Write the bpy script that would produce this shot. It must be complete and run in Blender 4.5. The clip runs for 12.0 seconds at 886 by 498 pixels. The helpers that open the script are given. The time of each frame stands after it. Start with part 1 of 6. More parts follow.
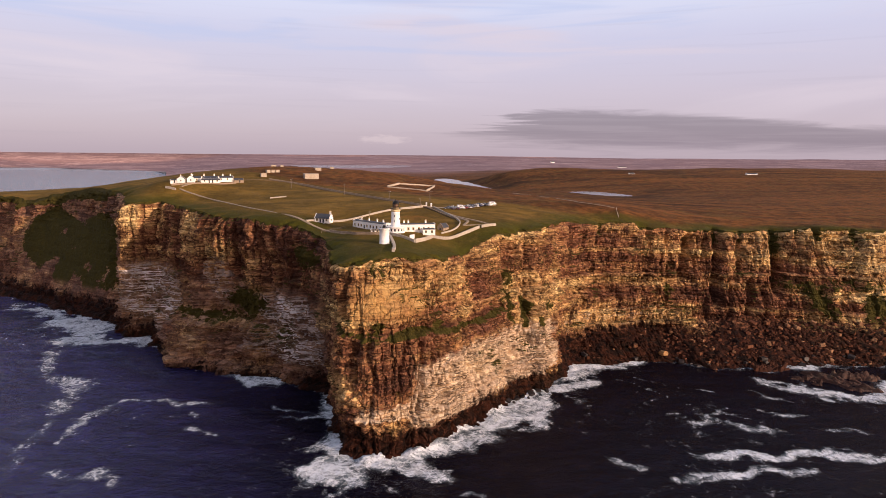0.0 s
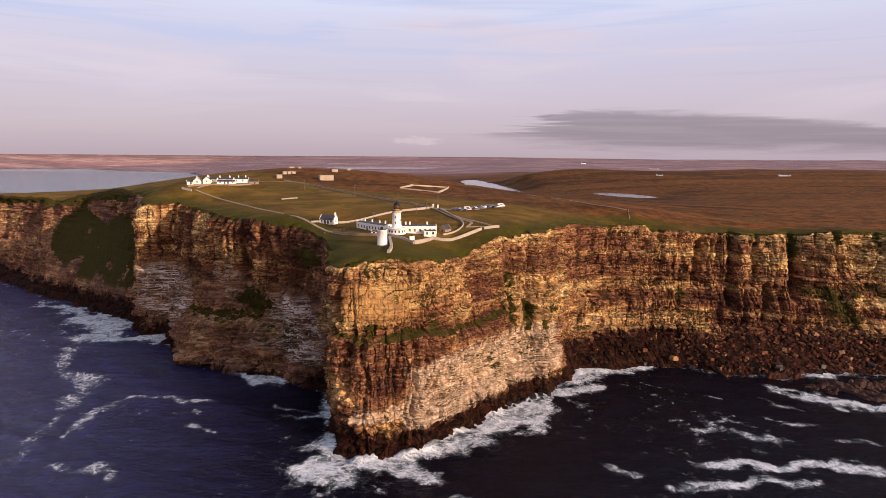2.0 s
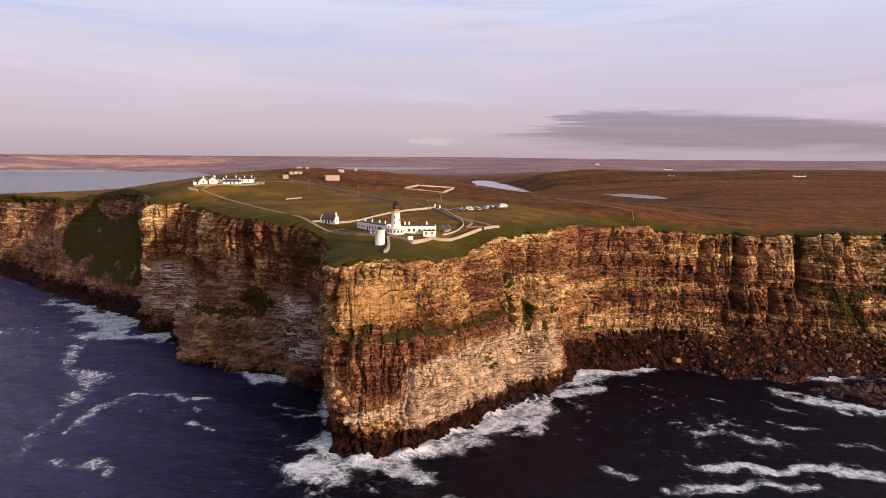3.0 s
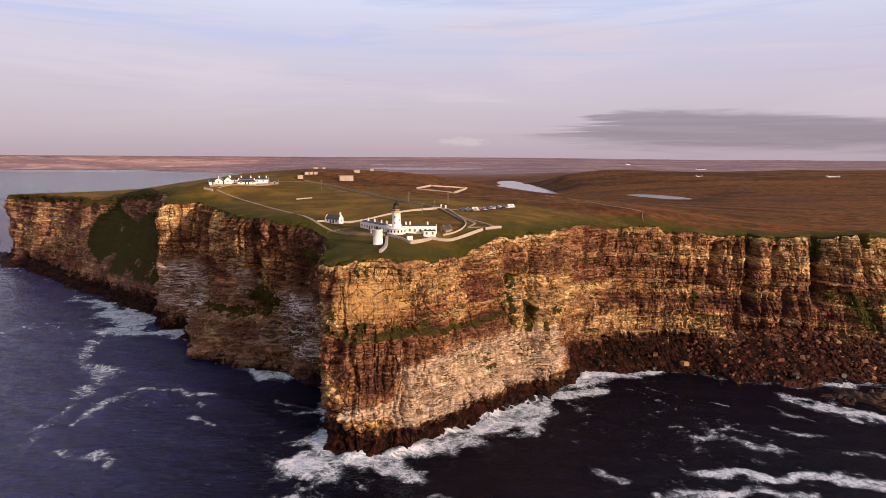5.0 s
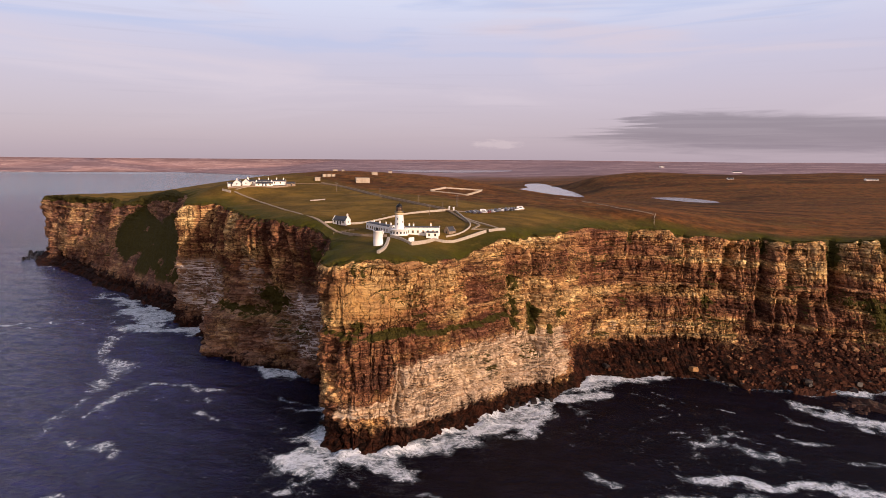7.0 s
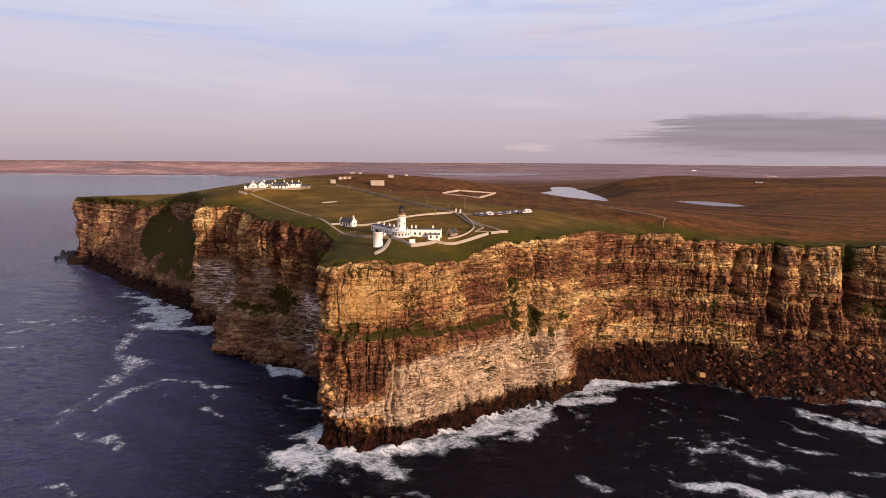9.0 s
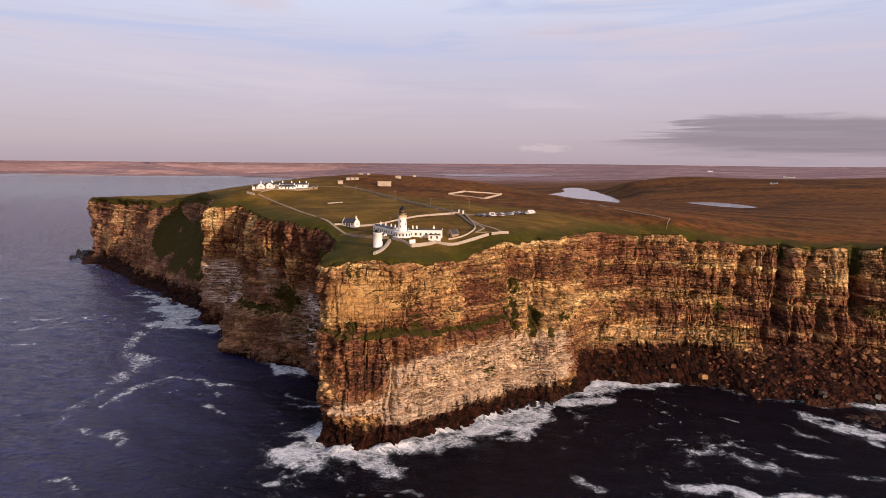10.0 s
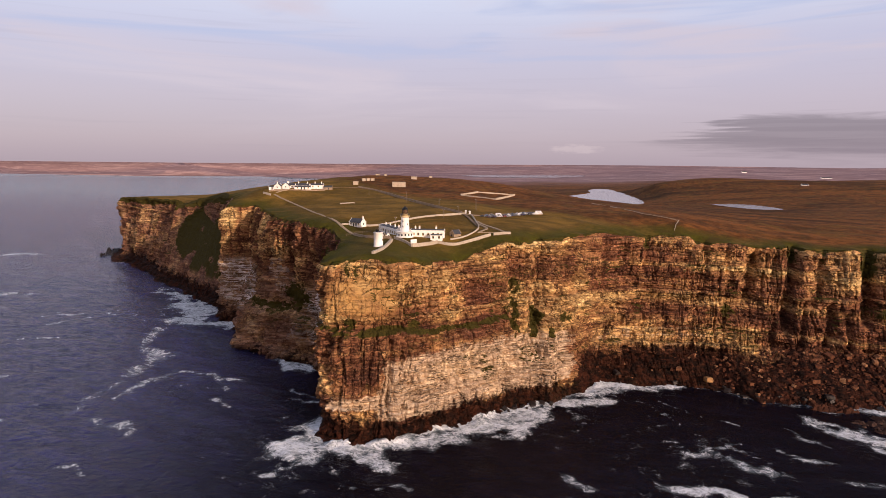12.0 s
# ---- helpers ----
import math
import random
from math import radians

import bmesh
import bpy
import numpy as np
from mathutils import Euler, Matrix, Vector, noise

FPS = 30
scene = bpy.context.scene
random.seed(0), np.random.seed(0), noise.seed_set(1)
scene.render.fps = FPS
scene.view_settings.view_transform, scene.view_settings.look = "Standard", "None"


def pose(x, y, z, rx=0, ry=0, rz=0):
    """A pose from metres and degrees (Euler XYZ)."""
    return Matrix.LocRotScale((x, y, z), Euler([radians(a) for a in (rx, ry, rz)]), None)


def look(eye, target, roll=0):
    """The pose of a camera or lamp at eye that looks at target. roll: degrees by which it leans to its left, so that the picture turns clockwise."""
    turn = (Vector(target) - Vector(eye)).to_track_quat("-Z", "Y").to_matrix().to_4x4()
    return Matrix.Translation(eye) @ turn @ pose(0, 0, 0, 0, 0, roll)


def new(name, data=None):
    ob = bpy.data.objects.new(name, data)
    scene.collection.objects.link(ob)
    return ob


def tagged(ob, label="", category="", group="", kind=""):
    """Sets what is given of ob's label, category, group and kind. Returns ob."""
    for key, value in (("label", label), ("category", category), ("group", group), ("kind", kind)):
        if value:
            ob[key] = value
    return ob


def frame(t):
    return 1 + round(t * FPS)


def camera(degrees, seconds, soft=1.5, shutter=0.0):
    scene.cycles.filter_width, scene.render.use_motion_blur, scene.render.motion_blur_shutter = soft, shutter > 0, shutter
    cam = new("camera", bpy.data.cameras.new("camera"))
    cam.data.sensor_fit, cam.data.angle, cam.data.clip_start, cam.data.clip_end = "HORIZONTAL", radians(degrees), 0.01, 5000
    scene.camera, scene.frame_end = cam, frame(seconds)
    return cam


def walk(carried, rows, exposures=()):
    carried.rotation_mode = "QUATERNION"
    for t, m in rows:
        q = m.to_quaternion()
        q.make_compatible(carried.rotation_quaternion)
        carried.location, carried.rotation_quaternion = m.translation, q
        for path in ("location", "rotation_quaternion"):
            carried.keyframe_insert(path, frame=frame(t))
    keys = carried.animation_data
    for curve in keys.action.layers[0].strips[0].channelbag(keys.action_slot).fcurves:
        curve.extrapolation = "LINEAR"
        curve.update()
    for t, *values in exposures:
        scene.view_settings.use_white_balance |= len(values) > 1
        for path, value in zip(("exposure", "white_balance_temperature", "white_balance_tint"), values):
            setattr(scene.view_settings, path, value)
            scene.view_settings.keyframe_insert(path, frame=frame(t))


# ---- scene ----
cam = camera(71.1, 12.0, soft=0.6)
PATH = [
    (0, (1.951, -0.884, 137.135), (1.929, 1.093, 136.831), 0.8),
    (0.5, (6.224, -0.579, 137.228), (6.178, 1.397, 136.923), 0.8),
    (1, (10.598, -0.248, 137.354), (10.525, 1.727, 137.053), 0.8),
    (1.5, (14.856, -0.035, 137.188), (14.756, 1.94, 136.889), 0.7),
    (2, (19.274, 0.282, 137.465), (19.149, 2.255, 137.164), 0.7),
    (2.5, (23.571, 0.619, 137.41), (23.423, 2.59, 137.109), 0.7),
    (3, (27.603, 0.784, 137.364), (27.433, 2.754, 137.064), 0.7),
    (5, (44.664, 1.773, 137.537), (44.396, 3.732, 137.237), 0.6),
    (5.5, (48.896, 1.988, 137.428), (48.601, 3.943, 137.132), 0.6),
    (6, (53.237, 2.272, 137.389), (52.914, 4.224, 137.097), 0.6),
    (6.5, (57.847, 2.378, 137.422), (57.498, 4.326, 137.13), 0.6),
    (7, (62.085, 2.318, 137.487), (61.712, 4.261, 137.194), 0.6),
    (9, (78.821, 2.844, 137.398), (78.352, 4.767, 137.114), 0.6),
    (9.5, (83.286, 2.983, 137.554), (82.792, 4.901, 137.272), 0.6),
    (10, (87.491, 2.897, 137.603), (86.975, 4.809, 137.321), 0.6),
    (10.5, (91.92, 3.228, 137.609), (91.379, 5.133, 137.327), 0.6),
    (11, (95.998, 3.003, 137.76), (95.435, 4.902, 137.481), 0.6),
    (11.5, (100.397, 3.263, 137.886), (99.81, 5.154, 137.606), 0.6),
    (12, (104.819, 3.177, 137.847), (104.209, 5.061, 137.567), 0.6),
]
walk(cam, [(t, look(eye, target, roll)) for t, eye, target, roll in PATH], exposures=[(0.0, 0.05), (5.0, 0.0), (12.0, -0.10)])

# ---- light ----
SUN_AZ = radians(123)      # clockwise from +y: behind the camera and to its right
SUN_EL = radians(13)
sun = new("sun", bpy.data.lights.new("sun", "SUN"))
sun.data.energy, sun.data.angle, sun.data.color = 5.3, radians(0.9), (1.0, 0.73, 0.57)
to_sun = Vector((math.sin(SUN_AZ) * math.cos(SUN_EL), math.cos(SUN_AZ) * math.cos(SUN_EL), math.sin(SUN_EL)))
sun.matrix_world = look(to_sun * 900 + Vector((0, 300, 0)), (0, 300, 0))


class Nodes:
    """Short hand for building a node tree."""

    def __init__(self, tree):
        self.tree = tree
        tree.nodes.clear()

    def add(self, kind, inputs=None, **props):
        n = self.tree.nodes.new(kind)
        for k, v in props.items():
            setattr(n, k, v)
        for k, v in (inputs or {}).items():
            self.put(n.inputs[k], v)
        return n

    def put(self, socket, v):
        if isinstance(v, bpy.types.NodeSocket):
            self.tree.links.new(v, socket)
        elif isinstance(v, tuple) and len(v) == 3 and socket.type == "RGBA":
            socket.default_value = (*v, 1.0)
        else:
            socket.default_value = v

    def math(self, op, a, b=0.0, c=0.0, clamp=False):
        n = self.add("ShaderNodeMath", {0: a, 1: b, 2: c}, operation=op, use_clamp=clamp)
        return n.outputs[0]

    def mix(self, f, a, b, blend="MIX"):
        n = self.add("ShaderNodeMix", data_type="RGBA", blend_type=blend)
        for i, v in ((0, f), (6, a), (7, b)):
            self.put(n.inputs[i], v)
        return n.outputs[2]

    def ramp(self, f, *stops, ease="LINEAR"):
        n = self.add("ShaderNodeValToRGB", {0: f})
        cr = n.color_ramp
        cr.interpolation = ease
        while len(cr.elements) < len(stops):
            cr.elements.new(0.5)
        for e, (p, c) in zip(cr.elements, stops):
            e.position, e.color = p, ((c, c, c, 1) if isinstance(c, (int, float)) else (*c, 1))
        return n.outputs[0]

    def step(self, f, lo, hi):
        n = self.add("ShaderNodeMapRange", {0: f, 1: lo, 2: hi, 3: 0.0, 4: 1.0}, interpolation_type="SMOOTHSTEP")
        return n.outputs[0]

    def scaled(self, vector, sx, sy, sz, offset=(0, 0, 0)):
        n = self.add("ShaderNodeMapping", {0: vector})
        n.inputs["Scale"].default_value, n.inputs["Location"].default_value = (sx, sy, sz), offset
        return n.outputs[0]

    def noise(self, vector, scale, detail=4.0, rough=0.55, distort=0.0):
        return self.add("ShaderNodeTexNoise", {"Vector": vector, "Scale": scale, "Detail": detail, "Roughness": rough,
                                               "Distortion": distort}).outputs["Fac"]

    def place(self):
        return self.add("ShaderNodeNewGeometry").outputs["Position"]

    def attr(self, name):
        return self.add("ShaderNodeAttribute", attribute_name=name).outputs["Fac"]


# sky: clear air, veiled by thin high cloud, with a grey bank low over the land
world = bpy.data.worlds.new("sky")
scene.world = world
world.use_nodes = True
w = Nodes(world.node_tree)
sky = w.add("ShaderNodeTexSky", sky_type="NISHITA", sun_disc=False, sun_elevation=SUN_EL, sun_rotation=SUN_AZ,
            air_density=1.0, dust_density=1.6, ozone_density=1.2)
way = w.add("ShaderNodeTexCoord").outputs["Generated"]
sep = w.add("ShaderNodeSeparateXYZ", {0: way})
el = sep.outputs[2]
az = w.math("ARCTAN2", sep.outputs[0], sep.outputs[1])
plane = w.add("ShaderNodeCombineXYZ", {0: az, 1: w.math("MULTIPLY", el, 3.2), 2: 0.0}).outputs[0]
veil = w.ramp(w.math("MULTIPLY_ADD", el, 1.6, 0.02, clamp=True),
              (0.0, (0.53, 0.42, 0.49)), (0.07, (0.62, 0.505, 0.585)), (0.17, (0.68, 0.585, 0.705)), (0.30, (0.70, 0.67, 0.86)), (0.44, (0.84, 0.88, 1.08)), (0.60, (0.60, 0.65, 0.86)), (1.0, (0.32, 0.37, 0.52)))
soft = w.noise(w.scaled(plane, 1.3, 2.6, 1, (3.1, 0.4, 0)), 1.5, 5, 0.5, 0.9)
wisp = w.noise(w.scaled(plane, 1.0, 3.2, 1, (7.7, 2.2, 0)), 1.9, 6, 0.5, 1.0)
pink = w.math("MULTIPLY", w.step(soft, 0.45, 0.68), w.step(el, 0.02, 0.12))
veil = w.mix(w.math("MULTIPLY", pink, 0.75), veil, (0.80, 0.68, 0.78))
blue = w.math("MULTIPLY", w.step(wisp, 0.5, 0.66), w.step(el, 0.10, 0.2))
veil = w.mix(w.math("MULTIPLY", blue, 0.55), veil, (0.52, 0.60, 0.90))
thin = w.math("MULTIPLY", w.step(w.noise(w.scaled(plane, 0.9, 11, 1, (1.7, 5.0, 0)), 3.0, 5, 0.5), 0.56, 0.74), 0.12)
veil = w.mix(thin, veil, (0.40, 0.35, 0.45))
edge = w.math("MULTIPLY_ADD", w.math("SUBTRACT", w.noise(w.scaled(plane, 3, 11, 1), 2.2, 7, 0.6, 0.8), 0.5), 0.030, el)
drawn = w.math("MULTIPLY_ADD", w.math("SUBTRACT", w.noise(w.scaled(plane, 1.5, 16, 1, (4, 1, 0)), 2.0, 5, 0.6), 0.5), 0.45, az)
low = w.math("MULTIPLY_ADD", w.math("MULTIPLY_ADD", w.math("COSINE", w.math("MULTIPLY_ADD", az, 4.2, -0.75)), 0.026, 0.014), w.step(drawn, -0.04, 0.15), 0.034)
bank = w.math("MULTIPLY", w.math("SUBTRACT", 1.0, w.step(edge, w.math("SUBTRACT", low, 0.012), low)), w.step(w.math("MULTIPLY_ADD", w.step(drawn, -0.05, 0.25), 0.021, edge), 0.022, 0.046))
bank = w.math("MULTIPLY", bank, w.math("MULTIPLY", w.math("MULTIPLY", w.step(az, -0.36, -0.18), w.math("MULTIPLY_ADD", w.step(drawn, -0.10, 0.08), 0.45, 0.55)), w.math("SUBTRACT", 1.0, w.step(az, 0.9, 1.4))))
streaks = w.noise(w.scaled(plane, 1.6, 14, 1, (2, 0, 0)), 3.0, 6, 0.6, 0.8)
bank = w.math("MULTIPLY", bank, w.math("MULTIPLY_ADD", w.step(streaks, 0.35, 0.6), 0.16, 0.84))
veil = w.mix(w.math("MULTIPLY", bank, 0.78), veil, (0.275, 0.22, 0.285))
# a small white puff of cloud low over the land
puff = w.math("ADD", w.math("POWER", w.math("MULTIPLY", w.math("ADD", az, 0.105), 26.0), 2.0), w.math("POWER", w.math("MULTIPLY", w.math("SUBTRACT", el, 0.021), 150.0), 2.0))
puff = w.math("MULTIPLY_ADD", w.math("SUBTRACT", w.noise(w.scaled(plane, 30, 40, 1), 1.6, 5, 0.6), 0.5), -5.0, puff)
veil = w.mix(w.math("MULTIPLY", w.math("SUBTRACT", 1.0, w.step(puff, 0.0, 1.6)), 0.42), veil, (0.86, 0.70, 0.74))
# the warm side of the sky, round the low sun
toward = w.add("ShaderNodeVectorMath", {0: way, 1: tuple(to_sun)}, operation="DOT_PRODUCT").outputs["Value"]
glow = w.math("MULTIPLY", w.step(toward, 0.1, 0.85), w.math("SUBTRACT", 1.0, w.step(el, 0.1, 0.75)))
veil = w.mix(w.math("MULTIPLY", glow, 0.9), veil, (2.5, 1.55, 1.05))
clear = w.mix(1.0, sky.outputs[0], (0.10, 0.10, 0.10), "MULTIPLY")
both = w.mix(0.86, clear, veil)
w.add("ShaderNodeOutputWorld", {0: w.add("ShaderNodeBackground", {0: both, 1: 1.0}).outputs[0]})


# ---- materials ----
def material(name):
    m = bpy.data.materials.new(name)
    m.use_nodes = True
    return m, Nodes(m.node_tree)


def finish(n, color, rough=0.85, bump=None, depth=0.1, strength=0.6, **more):
    inputs = {"Base Color": color, "Roughness": rough, **more}
    b = n.add("ShaderNodeBsdfPrincipled", inputs)
    if bump is not None:
        n.put(b.inputs["Normal"], n.add("ShaderNodeBump", {"Height": bump, "Distance": depth, "Strength": strength}).outputs[0])
    n.add("ShaderNodeOutputMaterial", {0: b.outputs[0]})


def plain(name, color, rough=0.7, grain=6.0, vary=0.25, dirt=0.0, metal=0.0):
    """Painted, rendered or cast surfaces: a base colour with grain and blotches."""
    m, n = material(name)
    p = n.place()
    a = n.noise(p, grain, 5, 0.6)
    b = n.noise(n.scaled(p, 1, 1, 0.35), grain * 0.12, 3, 0.5)
    dark = tuple(c * (1 - vary) for c in color)
    col = n.mix(n.step(a, 0.3, 0.7), dark, color)
    if dirt:
        col = n.mix(n.math("MULTIPLY", n.step(b, 0.5, 0.75), dirt), col, (0.16, 0.12, 0.08))
    finish(n, col, rough, a, 0.02, 0.3, Metallic=metal)
    return m


def rock_material():
    m, n = material("sandstone")
    geo = n.add("ShaderNodeNewGeometry")
    p = geo.outputs["Position"]
    xyz = n.add("ShaderNodeSeparateXYZ", {0: p})
    z = xyz.outputs[2]
    up = n.add("ShaderNodeSeparateXYZ", {0: geo.outputs["Normal"]}).outputs[2]
    warm = n.noise(n.scaled(p, 0.03, 0.03, 0.06), 1.0, 4, 0.6, 0.6)
    beds = n.noise(n.scaled(p, 0.014, 0.014, 0.50), 1.0, 6, 0.65, 0.3)
    fine = n.noise(n.scaled(p, 0.10, 0.10, 2.4), 1.0, 5, 0.6, 0.2)
    drip = n.noise(n.scaled(p, 0.30, 0.30, 0.04), 1.0, 5, 0.6, 0.7)
    blot = n.noise(p, 0.20, 6, 0.62, 0.8)
    speck = n.noise(p, 1.7, 5, 0.65)
    region = n.noise(n.scaled(p, 1, 1, 1.3), 0.042, 5, 0.6, 0.8)
    tint = n.noise(n.scaled(p, 1, 1, 1.5, (31, 7, 13)), 0.055, 5, 0.6, 0.6)
    seam = n.math("ABSOLUTE", n.math("SUBTRACT", n.noise(n.scaled(p, 0.030, 0.030, 0.62), 1.0, 4, 0.62, 0.4), 0.5))
    seam = n.math("MULTIPLY", n.math("SUBTRACT", 1.0, n.step(seam, 0.006, 0.030)), n.step(n.noise(p, 0.09, 4, 0.6), 0.40, 0.54))
    # long thin blocks between bedding planes, each with its own tone
    shift = n.add("ShaderNodeVectorMath", {0: n.add("ShaderNodeTexNoise", {"Vector": p, "Scale": 0.12, "Detail": 4.0}).outputs["Color"], 1: (0.5, 0.5, 0.5)}, operation="SUBTRACT").outputs[0]
    bent = n.add("ShaderNodeVectorMath", {0: shift, 1: (2.4, 2.4, 0.7), 2: p}, operation="MULTIPLY_ADD").outputs[0]
    big = n.add("ShaderNodeTexVoronoi", {"Vector": n.scaled(bent, 0.075, 0.075, 0.16), "Scale": 1.0, "Randomness": 0.85}, distance="CHEBYCHEV")
    small = n.add("ShaderNodeTexVoronoi", {"Vector": n.scaled(bent, 0.14, 0.14, 0.80), "Scale": 1.0, "Randomness": 0.9}, distance="CHEBYCHEV")
    tone_a = n.add("ShaderNodeSeparateColor", {0: big.outputs["Color"]}).outputs[0]
    tone_b = n.add("ShaderNodeSeparateColor", {0: small.outputs["Color"]}).outputs[0]
    chip = n.add("ShaderNodeTexVoronoi", {"Vector": n.scaled(bent, 0.45, 0.45, 1.1), "Scale": 1.0, "Randomness": 0.9}, distance="CHEBYCHEV")
    tone_c = n.add("ShaderNodeSeparateColor", {0: chip.outputs["Color"]}).outputs[0]
    joint = n.add("ShaderNodeTexVoronoi", {"Vector": n.scaled(bent, 0.34, 0.34, 0.20), "Scale": 1.0, "Randomness": 0.95}, feature="DISTANCE_TO_EDGE").outputs["Distance"]
    joint = n.math("MULTIPLY", n.math("SUBTRACT", 1.0, n.step(joint, 0.015, 0.07)), n.step(n.noise(p, 0.13, 4, 0.6), 0.46, 0.56))
    slab = n.attr("slab")
    calm = n.math("SUBTRACT", 1.0, n.math("MULTIPLY", slab, 0.8))
    # dark rust to gold, bed by bed; some stretches lean to red
    lean = n.math("MULTIPLY_ADD", n.math("SUBTRACT", warm, 0.5), 0.55, n.math("MULTIPLY_ADD", n.math("SUBTRACT", beds, 0.5), 0.5, n.attr("tone")))
    lean = n.math("MULTIPLY_ADD", n.math("SUBTRACT", blot, 0.5), 0.35, lean)
    col = n.ramp(lean, (0.05, (0.075, 0.030, 0.017)), (0.28, (0.185, 0.078, 0.036)), (0.50, (0.340, 0.180, 0.070)), (0.72, (0.520, 0.325, 0.118)), (0.95, (0.620, 0.440, 0.180)))
    col = n.mix(n.math("MULTIPLY", n.attr("rust"), n.math("MULTIPLY", n.step(tint, 0.44, 0.60), 0.8)), col, n.mix(blot, (0.12, 0.040, 0.020), (0.36, 0.140, 0.060)))
    # rust red stains and dark seeps
    col = n.mix(n.math("MULTIPLY", n.step(drip, 0.54, 0.62), n.math("MULTIPLY", calm, n.math("MULTIPLY_ADD", n.step(region, 0.46, 0.56), 0.8, 0.04))), col, (0.075, 0.028, 0.016))
    col = n.mix(n.math("MULTIPLY", n.step(blot, 0.55, 0.62), n.math("MULTIPLY", calm, n.math("MULTIPLY_ADD", n.step(region, 0.47, 0.58), 0.60, 0.08))), col, (0.070, 0.030, 0.018))
    col = n.mix(n.math("MULTIPLY", n.step(fine, 0.53, 0.60), n.math("MULTIPLY", calm, n.math("MULTIPLY_ADD", n.step(tint, 0.40, 0.55), 0.26, 0.05))), col, (0.060, 0.028, 0.018))
    # paler beds low on the point and in the middle of the bay
    pale = n.step(n.math("MULTIPLY_ADD", n.math("SUBTRACT", n.math("MULTIPLY_ADD", blot, 0.5, n.math("MULTIPLY", beds, 0.7)), 0.6), 1.5, n.attr("pale")), 0.34, 0.62)
    col = n.mix(n.math("MULTIPLY", pale, 0.76), col, n.mix(n.step(fine, 0.36, 0.58), (0.43, 0.290, 0.155), (0.69, 0.545, 0.350)))
    col = n.mix(n.math("MULTIPLY", n.step(speck, 0.56, 0.70), 0.32), col, (0.60, 0.43, 0.21))
    blocks = n.math("MULTIPLY", n.math("MULTIPLY_ADD", tone_a, 0.5, 0.70), n.math("MULTIPLY_ADD", tone_b, 0.6, 0.74))
    blocks = n.math("MULTIPLY", blocks, n.math("MULTIPLY_ADD", tone_c, 0.8, 0.65))
    hue = n.add("ShaderNodeCombineXYZ", {0: blocks, 1: n.math("POWER", blocks, 1.10), 2: n.math("POWER", blocks, 1.12)}).outputs[0]
    col = n.mix(n.math("MULTIPLY", calm, n.math("MULTIPLY_ADD", pale, -0.6, 1.0)), col, n.mix(1.0, col, hue, "MULTIPLY"))
    col = n.mix(n.math("MULTIPLY", slab, 0.74), col, n.mix(n.step(n.math("MULTIPLY_ADD", region, 0.5, n.math("MULTIPLY", blot, 0.5)), 0.42, 0.58), (0.43, 0.250, 0.076), (0.25, 0.125, 0.044)))
    col = n.mix(n.math("MULTIPLY", n.math("MAXIMUM", seam, n.math("MULTIPLY", joint, n.math("MULTIPLY_ADD", pale, -0.75, 1.0))), n.math("MULTIPLY_ADD", calm, 0.6, 0.25)), col, (0.030, 0.013, 0.008))
    # duller stone along the west walls, with white streaks under the nests
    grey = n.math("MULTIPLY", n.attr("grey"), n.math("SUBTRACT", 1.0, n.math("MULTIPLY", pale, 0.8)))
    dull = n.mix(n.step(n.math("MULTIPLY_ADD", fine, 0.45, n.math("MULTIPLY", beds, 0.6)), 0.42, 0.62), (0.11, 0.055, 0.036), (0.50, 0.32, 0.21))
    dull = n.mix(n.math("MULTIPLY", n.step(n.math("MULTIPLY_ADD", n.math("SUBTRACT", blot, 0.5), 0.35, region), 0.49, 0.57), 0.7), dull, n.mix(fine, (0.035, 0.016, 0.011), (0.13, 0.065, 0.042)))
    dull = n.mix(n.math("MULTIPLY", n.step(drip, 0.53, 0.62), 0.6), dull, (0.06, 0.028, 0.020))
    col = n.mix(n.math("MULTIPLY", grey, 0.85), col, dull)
    rims = n.noise(n.scaled(p, 0.055, 0.055, 1.15), 1.0, 3, 0.6, 0.2)
    splash = n.noise(n.scaled(p, 1, 1, 0.6), 0.55, 5, 0.7, 0.6)
    white = n.math("MULTIPLY", n.math("MAXIMUM", n.step(rims, 0.52, 0.545), n.step(splash, 0.57, 0.60)),
                   n.math("MULTIPLY", n.attr("guano"), n.step(blot, 0.36, 0.46)))
    col = n.mix(n.math("MULTIPLY", n.attr("guano"), 0.55), col, n.mix(n.step(rims, 0.42, 0.56), (0.09, 0.050, 0.028), (0.46, 0.34, 0.19)))
    col = n.mix(n.math("MULTIPLY", white, 0.9), col, (0.88, 0.83, 0.76))
    col = n.mix(1.0, col, (1.0, 1.0, 1.12), "MULTIPLY")
    # black, wet rock in the reach of the waves
    wet = n.math("SUBTRACT", 1.0, n.step(n.math("MULTIPLY_ADD", n.math("SUBTRACT", blot, 0.5), 16.0, n.math("MULTIPLY_ADD", n.math("SUBTRACT", drip, 0.5), 22.0, n.attr("wash"))), -4.0, 2.5))
    col = n.mix(n.math("MULTIPLY", wet, 0.98), col, n.mix(n.step(blot, 0.4, 0.65), (0.006, 0.0024, 0.0016), (0.050, 0.015, 0.0075)))
    # turf and moss where the rock lies flat enough to hold it
    patch = n.math("ADD", up, n.math("MULTIPLY", n.math("SUBTRACT", blot, 0.5), 1.0))
